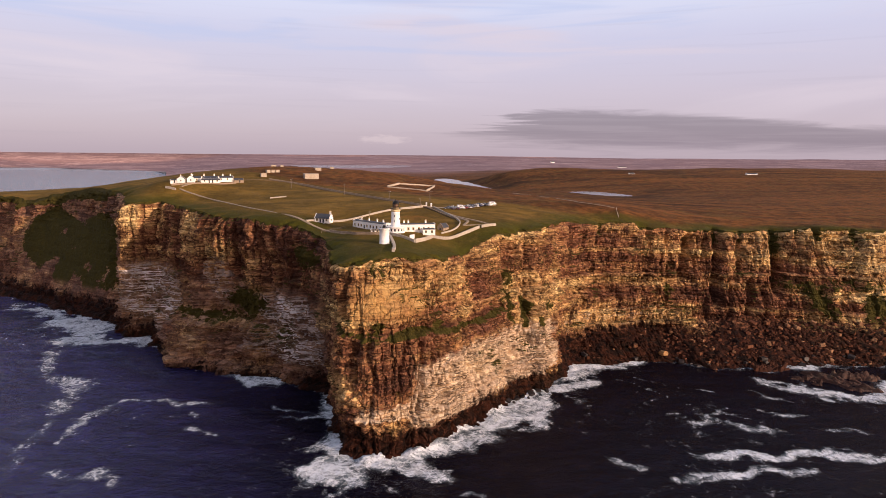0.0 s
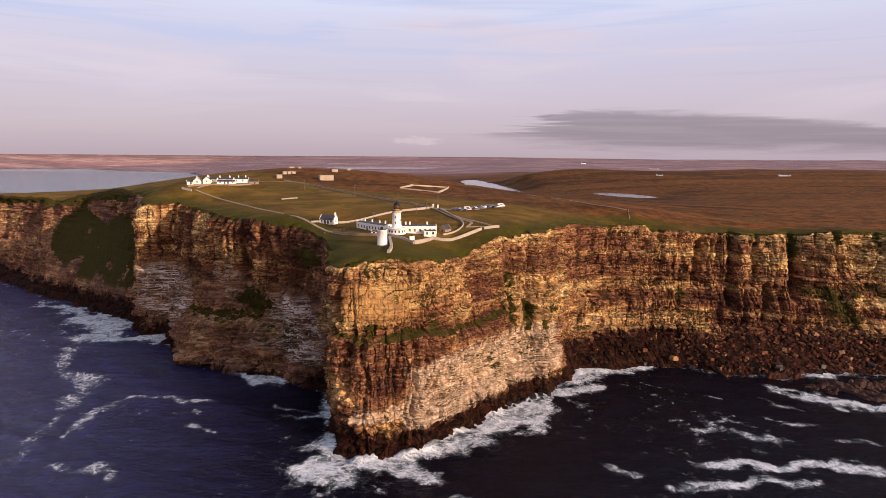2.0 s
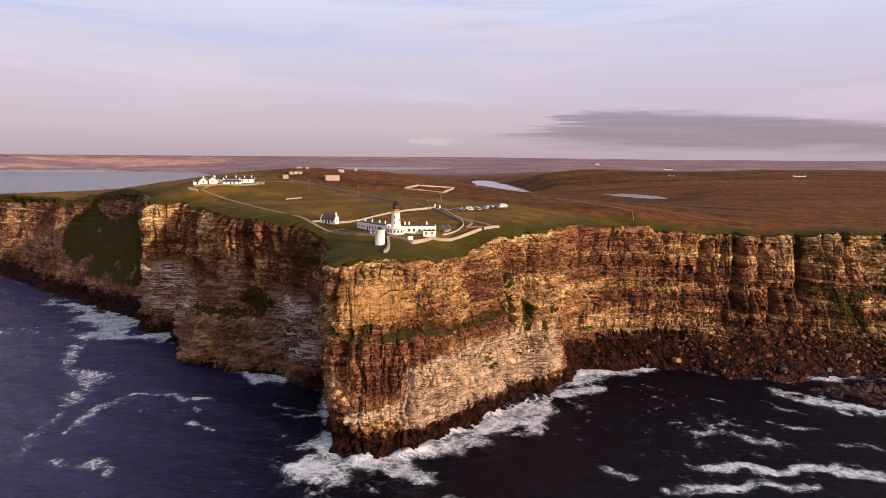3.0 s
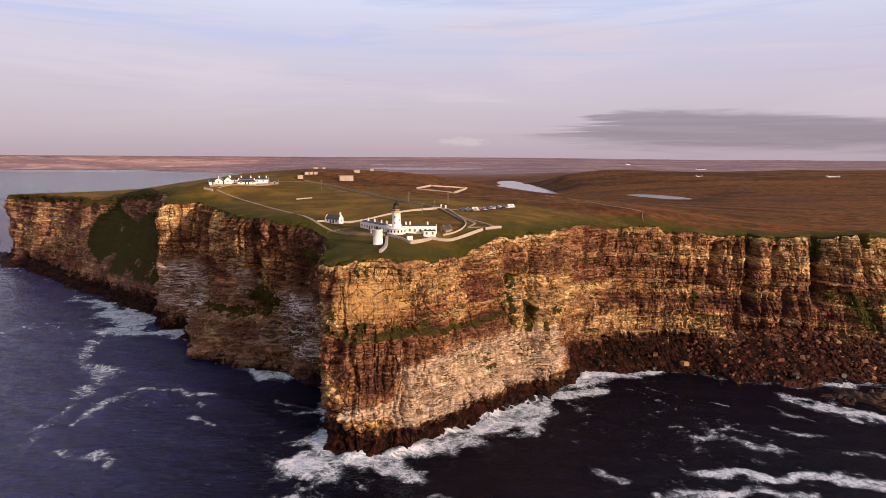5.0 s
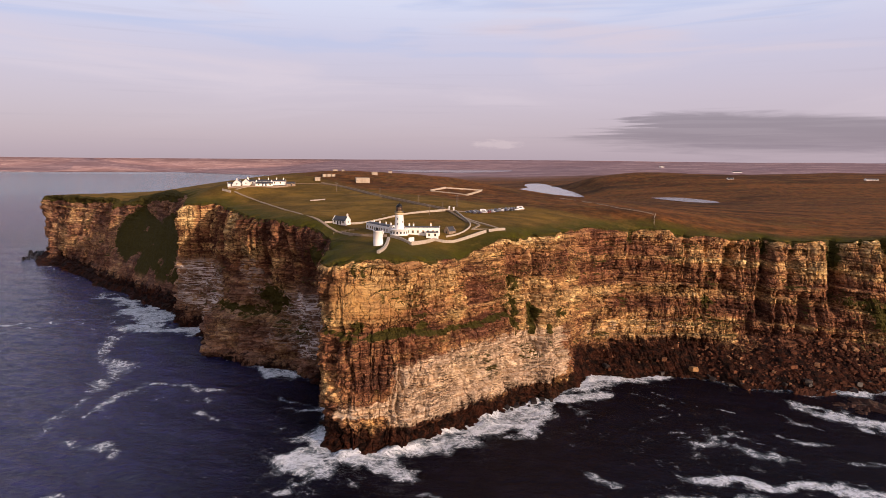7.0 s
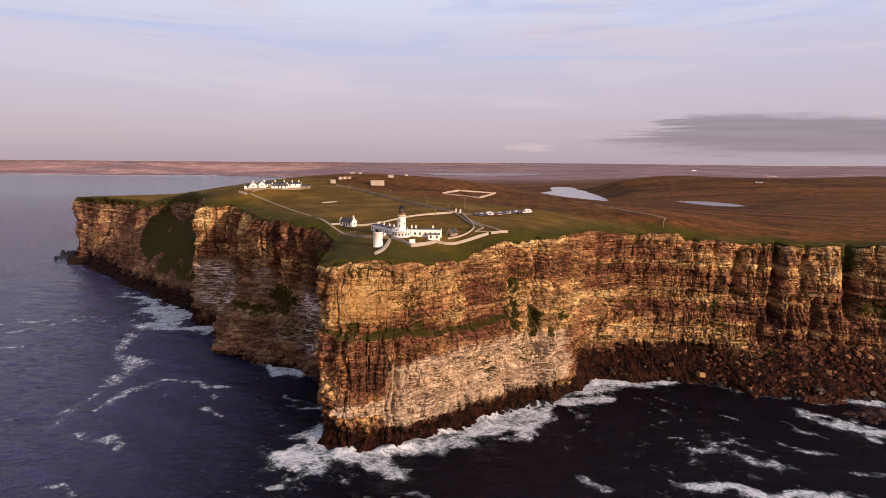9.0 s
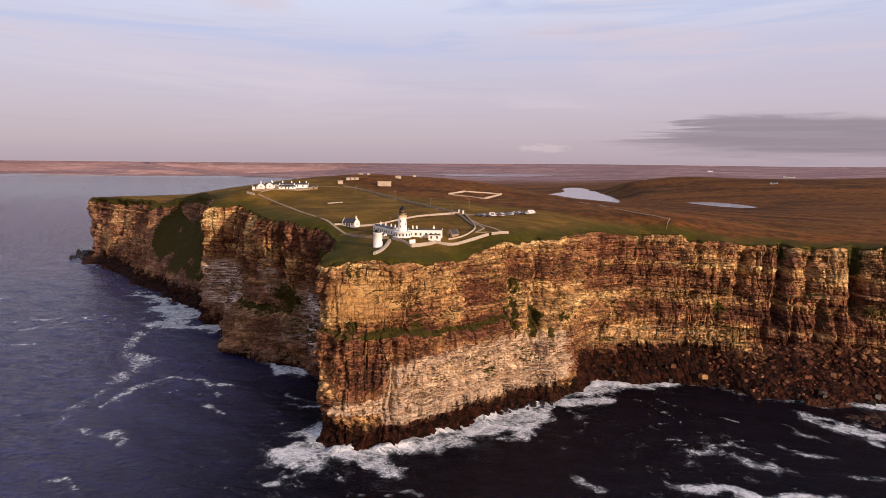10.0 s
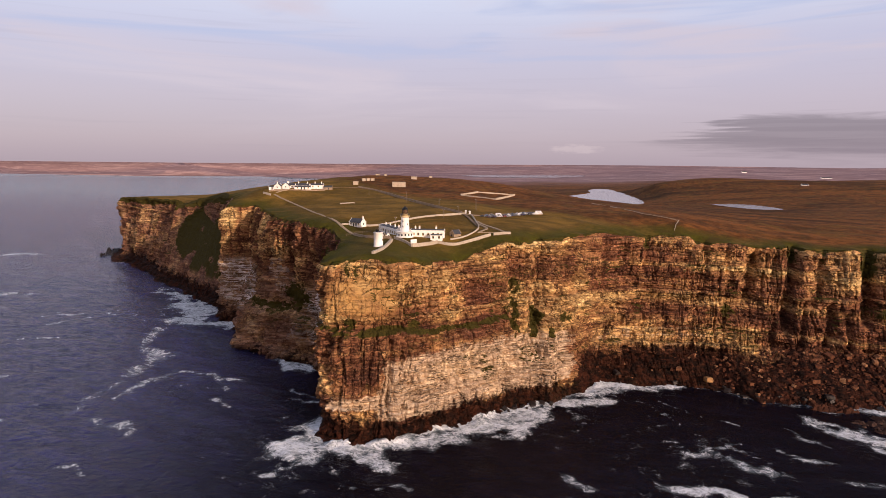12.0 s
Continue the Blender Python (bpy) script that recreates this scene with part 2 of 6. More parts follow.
    green = n.math("MAXIMUM", n.math("MULTIPLY", n.step(patch, 0.66, 0.9), n.step(n.noise(p, 0.05, 3, 0.5), 0.52, 0.62)), n.step(n.math("MULTIPLY_ADD", n.math("SUBTRACT", blot, 0.5), 1.5, n.attr("turf")), 0.40, 0.54))
    green = n.math("MULTIPLY", green, n.step(z, 16.0, 24.0))
    grass = n.mix(n.noise(p, 0.5, 5, 0.6), (0.022, 0.022, 0.005), (0.090, 0.070, 0.015))
    col = n.mix(green, col, grass)
    h = n.math("ADD", n.math("MULTIPLY_ADD", n.math("MAXIMUM", seam, joint), -0.8, n.math("MULTIPLY", fine, 1.1)), n.math("ADD", n.math("MULTIPLY", speck, 0.45), n.math("MULTIPLY_ADD", tone_c, 0.5, n.math("MULTIPLY", drip, 0.3))))
    finish(n, col, n.math("MULTIPLY_ADD", wet, -0.2, 0.95), n.math("MULTIPLY", h, n.math("MULTIPLY_ADD", calm, 0.75, 0.25)), 1.4, 0.7, **{"Specular IOR Level": 0.1})
    return m


def ground_material():
    m, n = material("moorland")
    p = n.place()
    big = n.noise(p, 0.006, 5, 0.55, 0.5)
    mid = n.noise(n.scaled(p, 1, 1.7, 1), 0.028, 6, 0.6, 0.8)
    fine = n.noise(p, 0.35, 6, 0.7)
    streak = n.noise(n.scaled(p, 0.25, 1.3, 1), 0.010, 6, 0.6, 0.8)
    moor = n.attr("moor")
    turf = n.mix(n.step(mid, 0.35, 0.65), (0.094, 0.058, 0.011), (0.205, 0.120, 0.024))
    turf = n.mix(n.math("MULTIPLY", n.step(fine, 0.45, 0.75), 0.6), turf, (0.19, 0.125, 0.03))
    heath = n.mix(n.step(n.math('MULTIPLY_ADD', n.noise(p, 0.13, 5, 0.65), 0.6, n.math('MULTIPLY', streak, 0.5)), 0.42, 0.66), (0.060, 0.023, 0.007), (0.205, 0.078, 0.020))
    heath = n.mix(n.math("MULTIPLY", n.step(mid, 0.5, 0.7), 0.6), heath, (0.115, 0.065, 0.018))
    heath = n.mix(n.math("MULTIPLY", n.step(fine, 0.5, 0.8), 0.5), heath, (0.17, 0.085, 0.028))
    heath = n.mix(n.math("MULTIPLY", n.step(n.noise(n.scaled(p, 0.35, 1.0, 1, (50, 9, 0)), 0.012, 5, 0.6, 0.6), 0.55, 0.62), 0.65), heath, (0.032, 0.014, 0.006))
    f = n.step(n.math("ADD", moor, n.math("MULTIPLY", n.math("SUBTRACT", mid, 0.5), 0.9)), 0.35, 0.65)
    col = n.mix(f, turf, heath)
    lush = n.math("MULTIPLY", n.attr("lush"), n.step(n.math("ADD", n.attr("lush"), n.math("SUBTRACT", fine, 0.5)), 0.3, 0.6))
    col = n.mix(lush, col, n.mix(fine, (0.024, 0.027, 0.003), (0.080, 0.072, 0.009)))
    # a patchwork of fields over the far country, haze painted in as mauve
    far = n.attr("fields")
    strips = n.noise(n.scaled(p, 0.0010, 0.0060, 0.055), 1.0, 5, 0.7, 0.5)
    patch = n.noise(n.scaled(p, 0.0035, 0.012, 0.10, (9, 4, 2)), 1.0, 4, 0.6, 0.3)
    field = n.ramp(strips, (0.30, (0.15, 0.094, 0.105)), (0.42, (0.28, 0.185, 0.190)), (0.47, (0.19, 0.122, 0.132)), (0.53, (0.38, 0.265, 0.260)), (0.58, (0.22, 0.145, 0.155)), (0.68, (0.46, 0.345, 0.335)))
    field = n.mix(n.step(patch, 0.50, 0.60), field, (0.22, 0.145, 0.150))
    clump = n.noise(p, 0.075, 8, 0.68)
    col = n.mix(n.math("MULTIPLY", n.step(clump, 0.50, 0.60), n.math("MULTIPLY_ADD", moor, 0.35, 0.25)), col, (0.050, 0.028, 0.009))
    col = n.mix(n.math("MULTIPLY", n.step(n.noise(n.scaled(p, 1, 1, 1, (80, 20, 0)), 0.045, 7, 0.65), 0.54, 0.66), 0.45), col, (0.17, 0.102, 0.025))
    tuft = n.noise(p, 1.2, 4, 0.7)
    col = n.mix(n.math("MULTIPLY", n.step(tuft, 0.5, 0.7), 0.4), col, (0.035, 0.024, 0.008))
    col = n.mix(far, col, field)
    finish(n, col, 0.95, n.math("ADD", fine, n.math("MULTIPLY", clump, 1.2)), 0.9, 0.8, **{"Specular IOR Level": 0.08})
    return m


def sea_material():
    m, n = material("sea_water")
    p = n.place()
    a = n.noise(n.scaled(p, 0.55, 1.0, 1), 0.085, 6, 0.62, 0.6)
    b = n.noise(n.scaled(p, 0.75, 1.0, 1), 0.34, 5, 0.6, 0.4)
    c = n.noise(n.scaled(p, 0.6, 1.0, 1), 0.9, 4, 0.6, 0.3)
    foam, lee, sky_tint = n.attr("foam"), n.attr("lee"), n.attr("sky_tint")
    drift = n.add("ShaderNodeVectorMath", {0: n.add("ShaderNodeTexNoise", {"Vector": p, "Scale": 0.035, "Detail": 3.0}).outputs["Color"], 1: (0.5, 0.5, 0.5)}, operation="SUBTRACT").outputs[0]
    curl = n.add("ShaderNodeVectorMath", {0: n.add("ShaderNodeTexNoise", {"Vector": p, "Scale": 0.16, "Detail": 4.0}).outputs["Color"], 1: (0.5, 0.5, 0.5)}, operation="SUBTRACT").outputs[0]
    q = n.add("ShaderNodeVectorMath", {0: drift, 1: (15.0, 15.0, 0.0), 2: p}, operation="MULTIPLY_ADD").outputs[0]
    q = n.add("ShaderNodeVectorMath", {0: curl, 1: (4.0, 4.0, 0.0), 2: q}, operation="MULTIPLY_ADD").outputs[0]

    def threads(scale, sharp):
        r = n.math("ABSOLUTE", n.math("MULTIPLY_ADD", n.noise(q, scale, 3, 0.6), 2.0, -1.0))
        return n.math("POWER", n.math("SUBTRACT", 1.0, r, clamp=True), sharp)

    rag = n.noise(q, 0.40, 6, 0.68)
    ragged = n.noise(q, 0.09, 7, 0.66)
    froth = n.noise(p, 1.1, 6, 0.75)
    lace = n.math("MULTIPLY_ADD", threads(0.11, 7.0), 0.34, n.math("MULTIPLY_ADD", threads(0.30, 4.0), 0.34, n.math("MULTIPLY", threads(0.75, 3.0), 0.26)))
    thick = n.math("MULTIPLY_ADD", n.math("SUBTRACT", ragged, 0.5), 1.5, n.math("MULTIPLY_ADD", n.math("SUBTRACT", rag, 0.5), 0.9, foam))
    cover = n.math("MULTIPLY_ADD", n.math("SUBTRACT", lace, 0.42), 1.0, n.math("MULTIPLY_ADD", n.math("SUBTRACT", froth, 0.5), 0.6, thick))
    mask = n.math("MULTIPLY", n.step(cover, 0.50, 1.32), n.step(thick, 0.30, 0.66))
    mask = n.math("MAXIMUM", mask, n.math("MULTIPLY", n.step(n.math("MULTIPLY_ADD", n.math("SUBTRACT", froth, 0.5), 0.7, thick), 0.34, 1.1), 0.42))
    milk = n.step(n.math("MULTIPLY_ADD", foam, 0.9, ragged), 0.75, 1.5)
    # bay water painted near black, standing in for the dark cliffs it mirrors
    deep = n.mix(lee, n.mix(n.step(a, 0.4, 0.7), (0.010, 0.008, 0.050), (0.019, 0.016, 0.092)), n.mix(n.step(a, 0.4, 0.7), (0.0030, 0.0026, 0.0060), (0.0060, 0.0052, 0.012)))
    # far water painted pale blue, standing in for the higher sky it mirrors
    deep = n.mix(sky_tint, deep, n.mix(a, (0.08, 0.14, 0.19), (0.12, 0.19, 0.25)))
    deep = n.mix(n.math("MULTIPLY", milk, 0.6), deep, (0.11, 0.18, 0.21))
    col = n.mix(mask, deep, n.mix(rag, (0.60, 0.66, 0.72), (0.94, 0.96, 0.98)))
    h = n.math("ADD", n.math("MULTIPLY", a, 2.2), n.math("MULTIPLY_ADD", mask, 0.12, n.math("MULTIPLY_ADD", c, 0.5, n.math("MULTIPLY", b, 1.5))))
    h = n.math("MULTIPLY", h, n.math("MULTIPLY_ADD", lee, -0.45, 1.25))
    # the bay's own reflection is cut down for the same painted cliff reflection
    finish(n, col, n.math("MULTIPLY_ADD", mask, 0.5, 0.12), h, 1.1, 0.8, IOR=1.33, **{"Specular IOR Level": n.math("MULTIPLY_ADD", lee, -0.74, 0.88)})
    return m


ROCK, GROUND, SEA = rock_material(), ground_material(), sea_material()
WHITE = plain("white_render", (0.80, 0.78, 0.74), 0.8, 1.5, 0.10, 0.25)
SLATE = plain("slate_roof", (0.045, 0.047, 0.055), 0.6, 2.0, 0.35)
BUFF = plain("buff_stone_trim", (0.55, 0.36, 0.17), 0.8, 1.5, 0.2)
STONE = plain("drystone", (0.34, 0.25, 0.17), 0.95, 2.2, 0.5, 0.35)
DARK = plain("dark_opening", (0.02, 0.02, 0.022), 0.3, 2.0, 0.3)
BLACK = plain("black_iron", (0.02, 0.02, 0.02), 0.45, 4.0, 0.3, metal=0.6)
CONCRETE = plain("weathered_concrete", (0.45, 0.37, 0.28), 0.9, 1.2, 0.3, 0.4)
ROAD = plain("worn_road", (0.17, 0.115, 0.065), 0.95, 0.8, 0.35, 0.3)
TRACK = plain("gravel_track", (0.34, 0.26, 0.17), 0.95, 0.8, 0.35, 0.3)


# ---- plan of the coast ----
# each row: foot of the rock in the sea (x, y), foot of the wall (x, y, z), brink (x, y, z)
HEADLAND = [
    (-720, 930, -716, 930, 8, -690, 930, 66), (-652, 765, -646, 768, 10, -636, 775, 78), (-598, 672, -596, 690, 8, -606, 702, 82),
    (-528, 630, -530, 645, 10, -538, 668, 86), (-452, 586, -456, 602, 14, -452, 634, 87), (-405, 556, -412, 566, 8, -425, 622, 85),
    (-346, 522, -350, 532, 10, -370, 598, 96), (-300, 495, -302, 505, 12, -318, 556, 102), (-264, 470, -262, 478, 12, -268, 502, 102),
]
WEST = [
    (-247, 449, -246, 453, 8, -241, 456, 98), (-236, 440, -234, 446, 10, -233, 455, 98.5), (-222, 438, -220, 448, 10, -217, 462, 98),
    (-196, 413, -196, 420, 22, -190, 440, 97), (-170, 380, -174, 392, 27, -158, 411, 95.6), (-135, 366, -134, 376, 18, -136, 392, 95),
    (-98, 355, -98, 362, 12, -112, 374, 94.5), (-68, 338, -70, 343, 10, -86, 360, 92.5),
]
POINT = [
    (-62, 318, -62, 320, 10, -66, 330, 90), (-55, 294, -55, 295, 10, -57, 296, 86.8), (-49, 275, -49, 276, 12, -53, 280, 85.6),
    (-42, 267, -42, 268, 12, -43, 273, 86.8), (-29, 263, -29, 265, 10, -32, 274, 89.6), (-8, 272, -7, 275, 11, -9, 285, 89.0),
    (3, 290, 4, 289, 14, 2, 302, 86.4), (24, 313, 25, 315, 9, 12, 328, 84.2), (38, 336, 38, 339, 9, 31, 353, 91.8),
    (57, 349, 57, 351, 9, 48, 370, 91.8), (71, 364, 69, 366, 13, 62, 385, 92.4),
]
BAY = [
    (78, 384, 74, 388, 14, 72, 402, 92.6), (86, 397, 81, 407, 17, 85, 419, 93.5), (105, 397, 100, 418, 17, 106, 436, 90),
    (130, 404, 125, 428, 18, 127, 445, 90), (155, 405, 150, 434, 16, 146, 445, 86.5), (180, 392, 178, 435, 20, 180, 449, 84.4),
    (212, 396, 212, 436, 24, 200, 459, 83.6), (243, 400, 235, 436, 22, 234, 461, 83), (262, 404, 256, 433, 20, 252, 461, 83.2),
    (288, 402, 284, 431, 22, 274, 460, 86), (322, 406, 318, 434, 25, 322, 462, 84.5),
]
EAST = [(372, 412, 370, 436, 22, 372, 468, 86), (440, 420, 440, 445, 16, 446, 475, 88), (540, 410, 540, 432, 14, 548, 465, 90), (900, 400, 900, 420, 20, 910, 460, 92), (1900, 330, 1900, 350, 20, 1910, 390, 90)]
COAST = np.array(HEADLAND + WEST + POINT + BAY + EAST, float)

LOCH_LEVEL, LOCH_2_LEVEL, LOCH_3_LEVEL = 62.0, 74.0, 60.0
LOCH_1 = [(-66, 1440), (-22, 1630), (-48, 1750), (-42, 1880), (0, 1910), (56, 1640), (88, 1440), (112, 1240), (66, 1180), (0, 1220), (-50, 1330)]
LOCH_2 = [(205, 1085), (245, 1122), (282, 1082), (304, 1000), (262, 985), (226, 1030)]
LOCH_3 = [(-914, 3460), (-842, 3636), (-599, 3813), (-345, 4037), (-211, 3919), (-271, 3353), (-481, 3163), (-704, 3098)]
# heights of the land behind the brink
NEAR_LAND = [
    (-31, 309, 91.8), (-28, 340, 93.6), (-84, 369, 95), (-75, 376, 95), (-53, 362, 93), (-43, 356, 93.2), (-14, 352, 93.4), (-13.5, 423.5, 101.3), (-45, 398, 99.3), (4, 385, 97.6), (28, 368, 95), (20, 438, 100.5), (128, 470, 96.5), (-222, 494, 109.5),
    (-200, 525, 112.5), (-134, 583, 113.5), (-45, 579, 109), (-15, 571, 105.5), (-178, 590, 118), (-190, 660, 121), (-125, 655, 119), (-60, 690, 114.5), (-330, 640, 104)]
MOOR_LAND = [
    (-150, 850, 108), (-260, 1100, 84), (-20, 760, 100), (80, 735, 93), (10, 1050, 72), (125, 1080, 67), (255, 1060, 73.5), (130, 1560, 82), (20, 1500, 61), (-20, 1800, 61), (421, 1466, 100), (200, 700, 88), (450, 650, 88),
    (700, 900, 88), (1100, 1500, 104), (0, 2400, 62), (-700, 2300, 55)]
AFAR = np.array([(-560, 1100, 30), (-700, 1500, 15), (-1150, 2500, 10), (-1900, 3960, 8), (-2600, 4060, 8), (-3450, 3790, 8), (-4400, 3470, 8), (-5800, 3030, 8), (-5300, 3420, 104), (-3400, 4030, 103), (-1600, 4600, 107), (0, 4760, 118),
                 (1500, 4790, 122), (3900, 4760, 136), (2600, 2600, 112), (5600, 3000, 130), (1200, 3300, 75), (-500, 3600, 62), (2500, 800, 95)], float)
KNOTS = np.vstack([COAST[:, 5:8], np.array(NEAR_LAND, float), np.array(MOOR_LAND, float), AFAR])


def kernel(d2):
    return np.sqrt(d2 + 30.0 ** 2)


_d = ((KNOTS[:, None, :2] - KNOTS[None, :, :2]) ** 2).sum(2)
_n = len(KNOTS)
_A = np.zeros((_n + 1, _n + 1))
_A[:_n, :_n], _A[:_n, _n], _A[_n, :_n] = kernel(_d), 1, 1
_W = np.linalg.solve(_A, np.append(KNOTS[:, 2], 0))


def land(x, y):
    """Height of the land."""
    x, y = np.asarray(x, float), np.asarray(y, float)
    d2 = (x[..., None] - KNOTS[:, 0]) ** 2 + (y[..., None] - KNOTS[:, 1]) ** 2
    return kernel(d2) @ _W[:_n] + _W[_n]


def hash3(i, j, k, seed):
    v = (i.astype(np.int64) * 374761393 + j.astype(np.int64) * 668265263 + k.astype(np.int64) * 2147483647 + seed * 974711) & 0xFFFFFFFF
    v = ((v ^ (v >> 13)) * 1274126177) & 0xFFFFFFFF
    v = ((v ^ (v >> 16)) * 2246822519) & 0xFFFFFFFF
    return ((v ^ (v >> 15)) & 0xFFFFFF) / float(0xFFFFFF)


def rnd(x, y, z, seed=0):
    """Smooth value noise, -1 to 1."""
    x, y, z = np.broadcast_arrays(np.asarray(x, float), np.asarray(y, float), np.asarray(z, float))
    i, j, k = np.floor(x), np.floor(y), np.floor(z)
    u, v, t = x - i, y - j, z - k
    u, v, t = (a * a * (3 - 2 * a) for a in (u, v, t))
    out = 0
    for a in (0, 1):
        for b in (0, 1):
            for c in (0, 1):
                out = out + hash3(i + a, j + b, k + c, seed) * (u if a else 1 - u) * (v if b else 1 - v) * (t if c else 1 - t)
    return out * 2 - 1


def fbm(x, y, z, octaves=4, seed=0, gain=0.5):
    out, amp = 0, 1.0
    for o in range(octaves):
        out = out + amp * rnd(x, y, z, seed + o)
        x, y, z, amp = np.asarray(x) * 2.03 + 5.1, np.asarray(y) * 2.03 + 1.7, np.asarray(z) * 2.03 + 9.2, amp * gain
    return out


def cells(u, v, seed, jitter=0.8):
    """Distances to the nearest and next nearest of scattered points, and a number for the nearest."""
    i, j = np.floor(u), np.floor(v)
    first, second, mark = np.full(u.shape, 9.0), np.full(u.shape, 9.0), np.zeros(u.shape)
    for a in (-1, 0, 1):
        for b in (-1, 0, 1):
            p, q = i + a, j + b
            dist = np.hypot(p + 0.5 + jitter * (hash3(p, q, 0 * p, seed) - 0.5) - u, q + 0.5 + jitter * (hash3(p, q, 0 * p, seed + 1) - 0.5) - v)
            near = dist < first
            second = np.where(near, first, np.minimum(second, dist))
            mark = np.where(near, hash3(p, q, 0 * p, seed + 2), mark)
            first = np.where(near, dist, first)
    return first, second, mark


def smooth(e0, e1, x):
    t = np.clip((np.asarray(x, float) - e0) / (e1 - e0), 0, 1)
    return t * t * (3 - 2 * t)


def bump_at(x, y, cx, cy, r):
    return np.exp(-((x - cx) ** 2 + (y - cy) ** 2) / (r * r))


def mesh_object(name, verts, faces, mat, attrs=None, shade=True):
    me = bpy.data.meshes.new(name)
    verts = np.asarray(verts, np.float32)
    faces = np.asarray(faces, np.int32)
    me.vertices.add(len(verts))
    me.vertices.foreach_set("co", verts.ravel())
    k = faces.shape[1]
    me.loops.add(faces.size)
    me.loops.foreach_set("vertex_index", faces.ravel())
    me.polygons.add(len(faces))
    me.polygons.foreach_set("loop_start", np.arange(0, faces.size, k, dtype=np.int32))
    me.polygons.foreach_set("use_smooth", np.full(len(faces), shade))
    me.update(calc_edges=True)
    me.validate()
    for key, values in (attrs or {}).items():
        me.attributes.new(key, "FLOAT", "POINT").data.foreach_set("value", np.asarray(values, np.float32).ravel())
    me.materials.append(mat)
    return new(name, me)


def grid_faces(rows, cols):
    a = np.arange(rows * cols).reshape(rows, cols)
    return np.stack([a[:-1, :-1], a[:-1, 1:], a[1:, 1:], a[1:, :-1]], -1).reshape(-1, 4)


# ---- cliffs ----
def along(values, t):
    """Catmull-Rom along the stations."""
    n = len(values)
    i = np.clip(np.floor(t).astype(int), 0, n - 2)
    f = (t - i)[:, None]
    p0, p1, p2, p3 = (values[np.clip(i + k, 0, n - 1)] for k in (-1, 0, 1, 2))
    full = 0.5 * (2 * p1 + (p2 - p0) * f + (2 * p0 - 5 * p1 + 4 * p2 - p3) * f ** 2 + (3 * p1 - p0 - 3 * p2 + p3) * f ** 3)
    return 0.5 * full + 0.5 * (p1 + (p2 - p1) * f)


_span = np.hypot(*np.diff(COAST[:, 2:4], axis=0).T)
_reach = np.concatenate([[0], np.cumsum(_span)])
BRINK = []


GULLIES = [(105, 1.8, 3.0, 68, 99), (143, 1.8, 3.0, 46, 99), (157, 1.4, 3.0, 66, 99), (173, 3.6, 9.0, 48, 80), (197, 3.2, 12.0, 30, 99), (187, 1.6, 3.0, 62, 99), (206, 2.0, 5.0, 18, 46), (190, 1.8, 4.0, 18, 40),
           (213, 2.0, 4.5, 52, 99), (221, 2.4, 6.0, 16, 48), (232, 2.0, 5.0, 16, 44), (241, 3.6, 12.0, 40, 99), (257, 1.6, 2.5, 66, 99), (272, 2.0, 4.0, 54, 99), (300, 3.0, 6.0, 40, 99)]


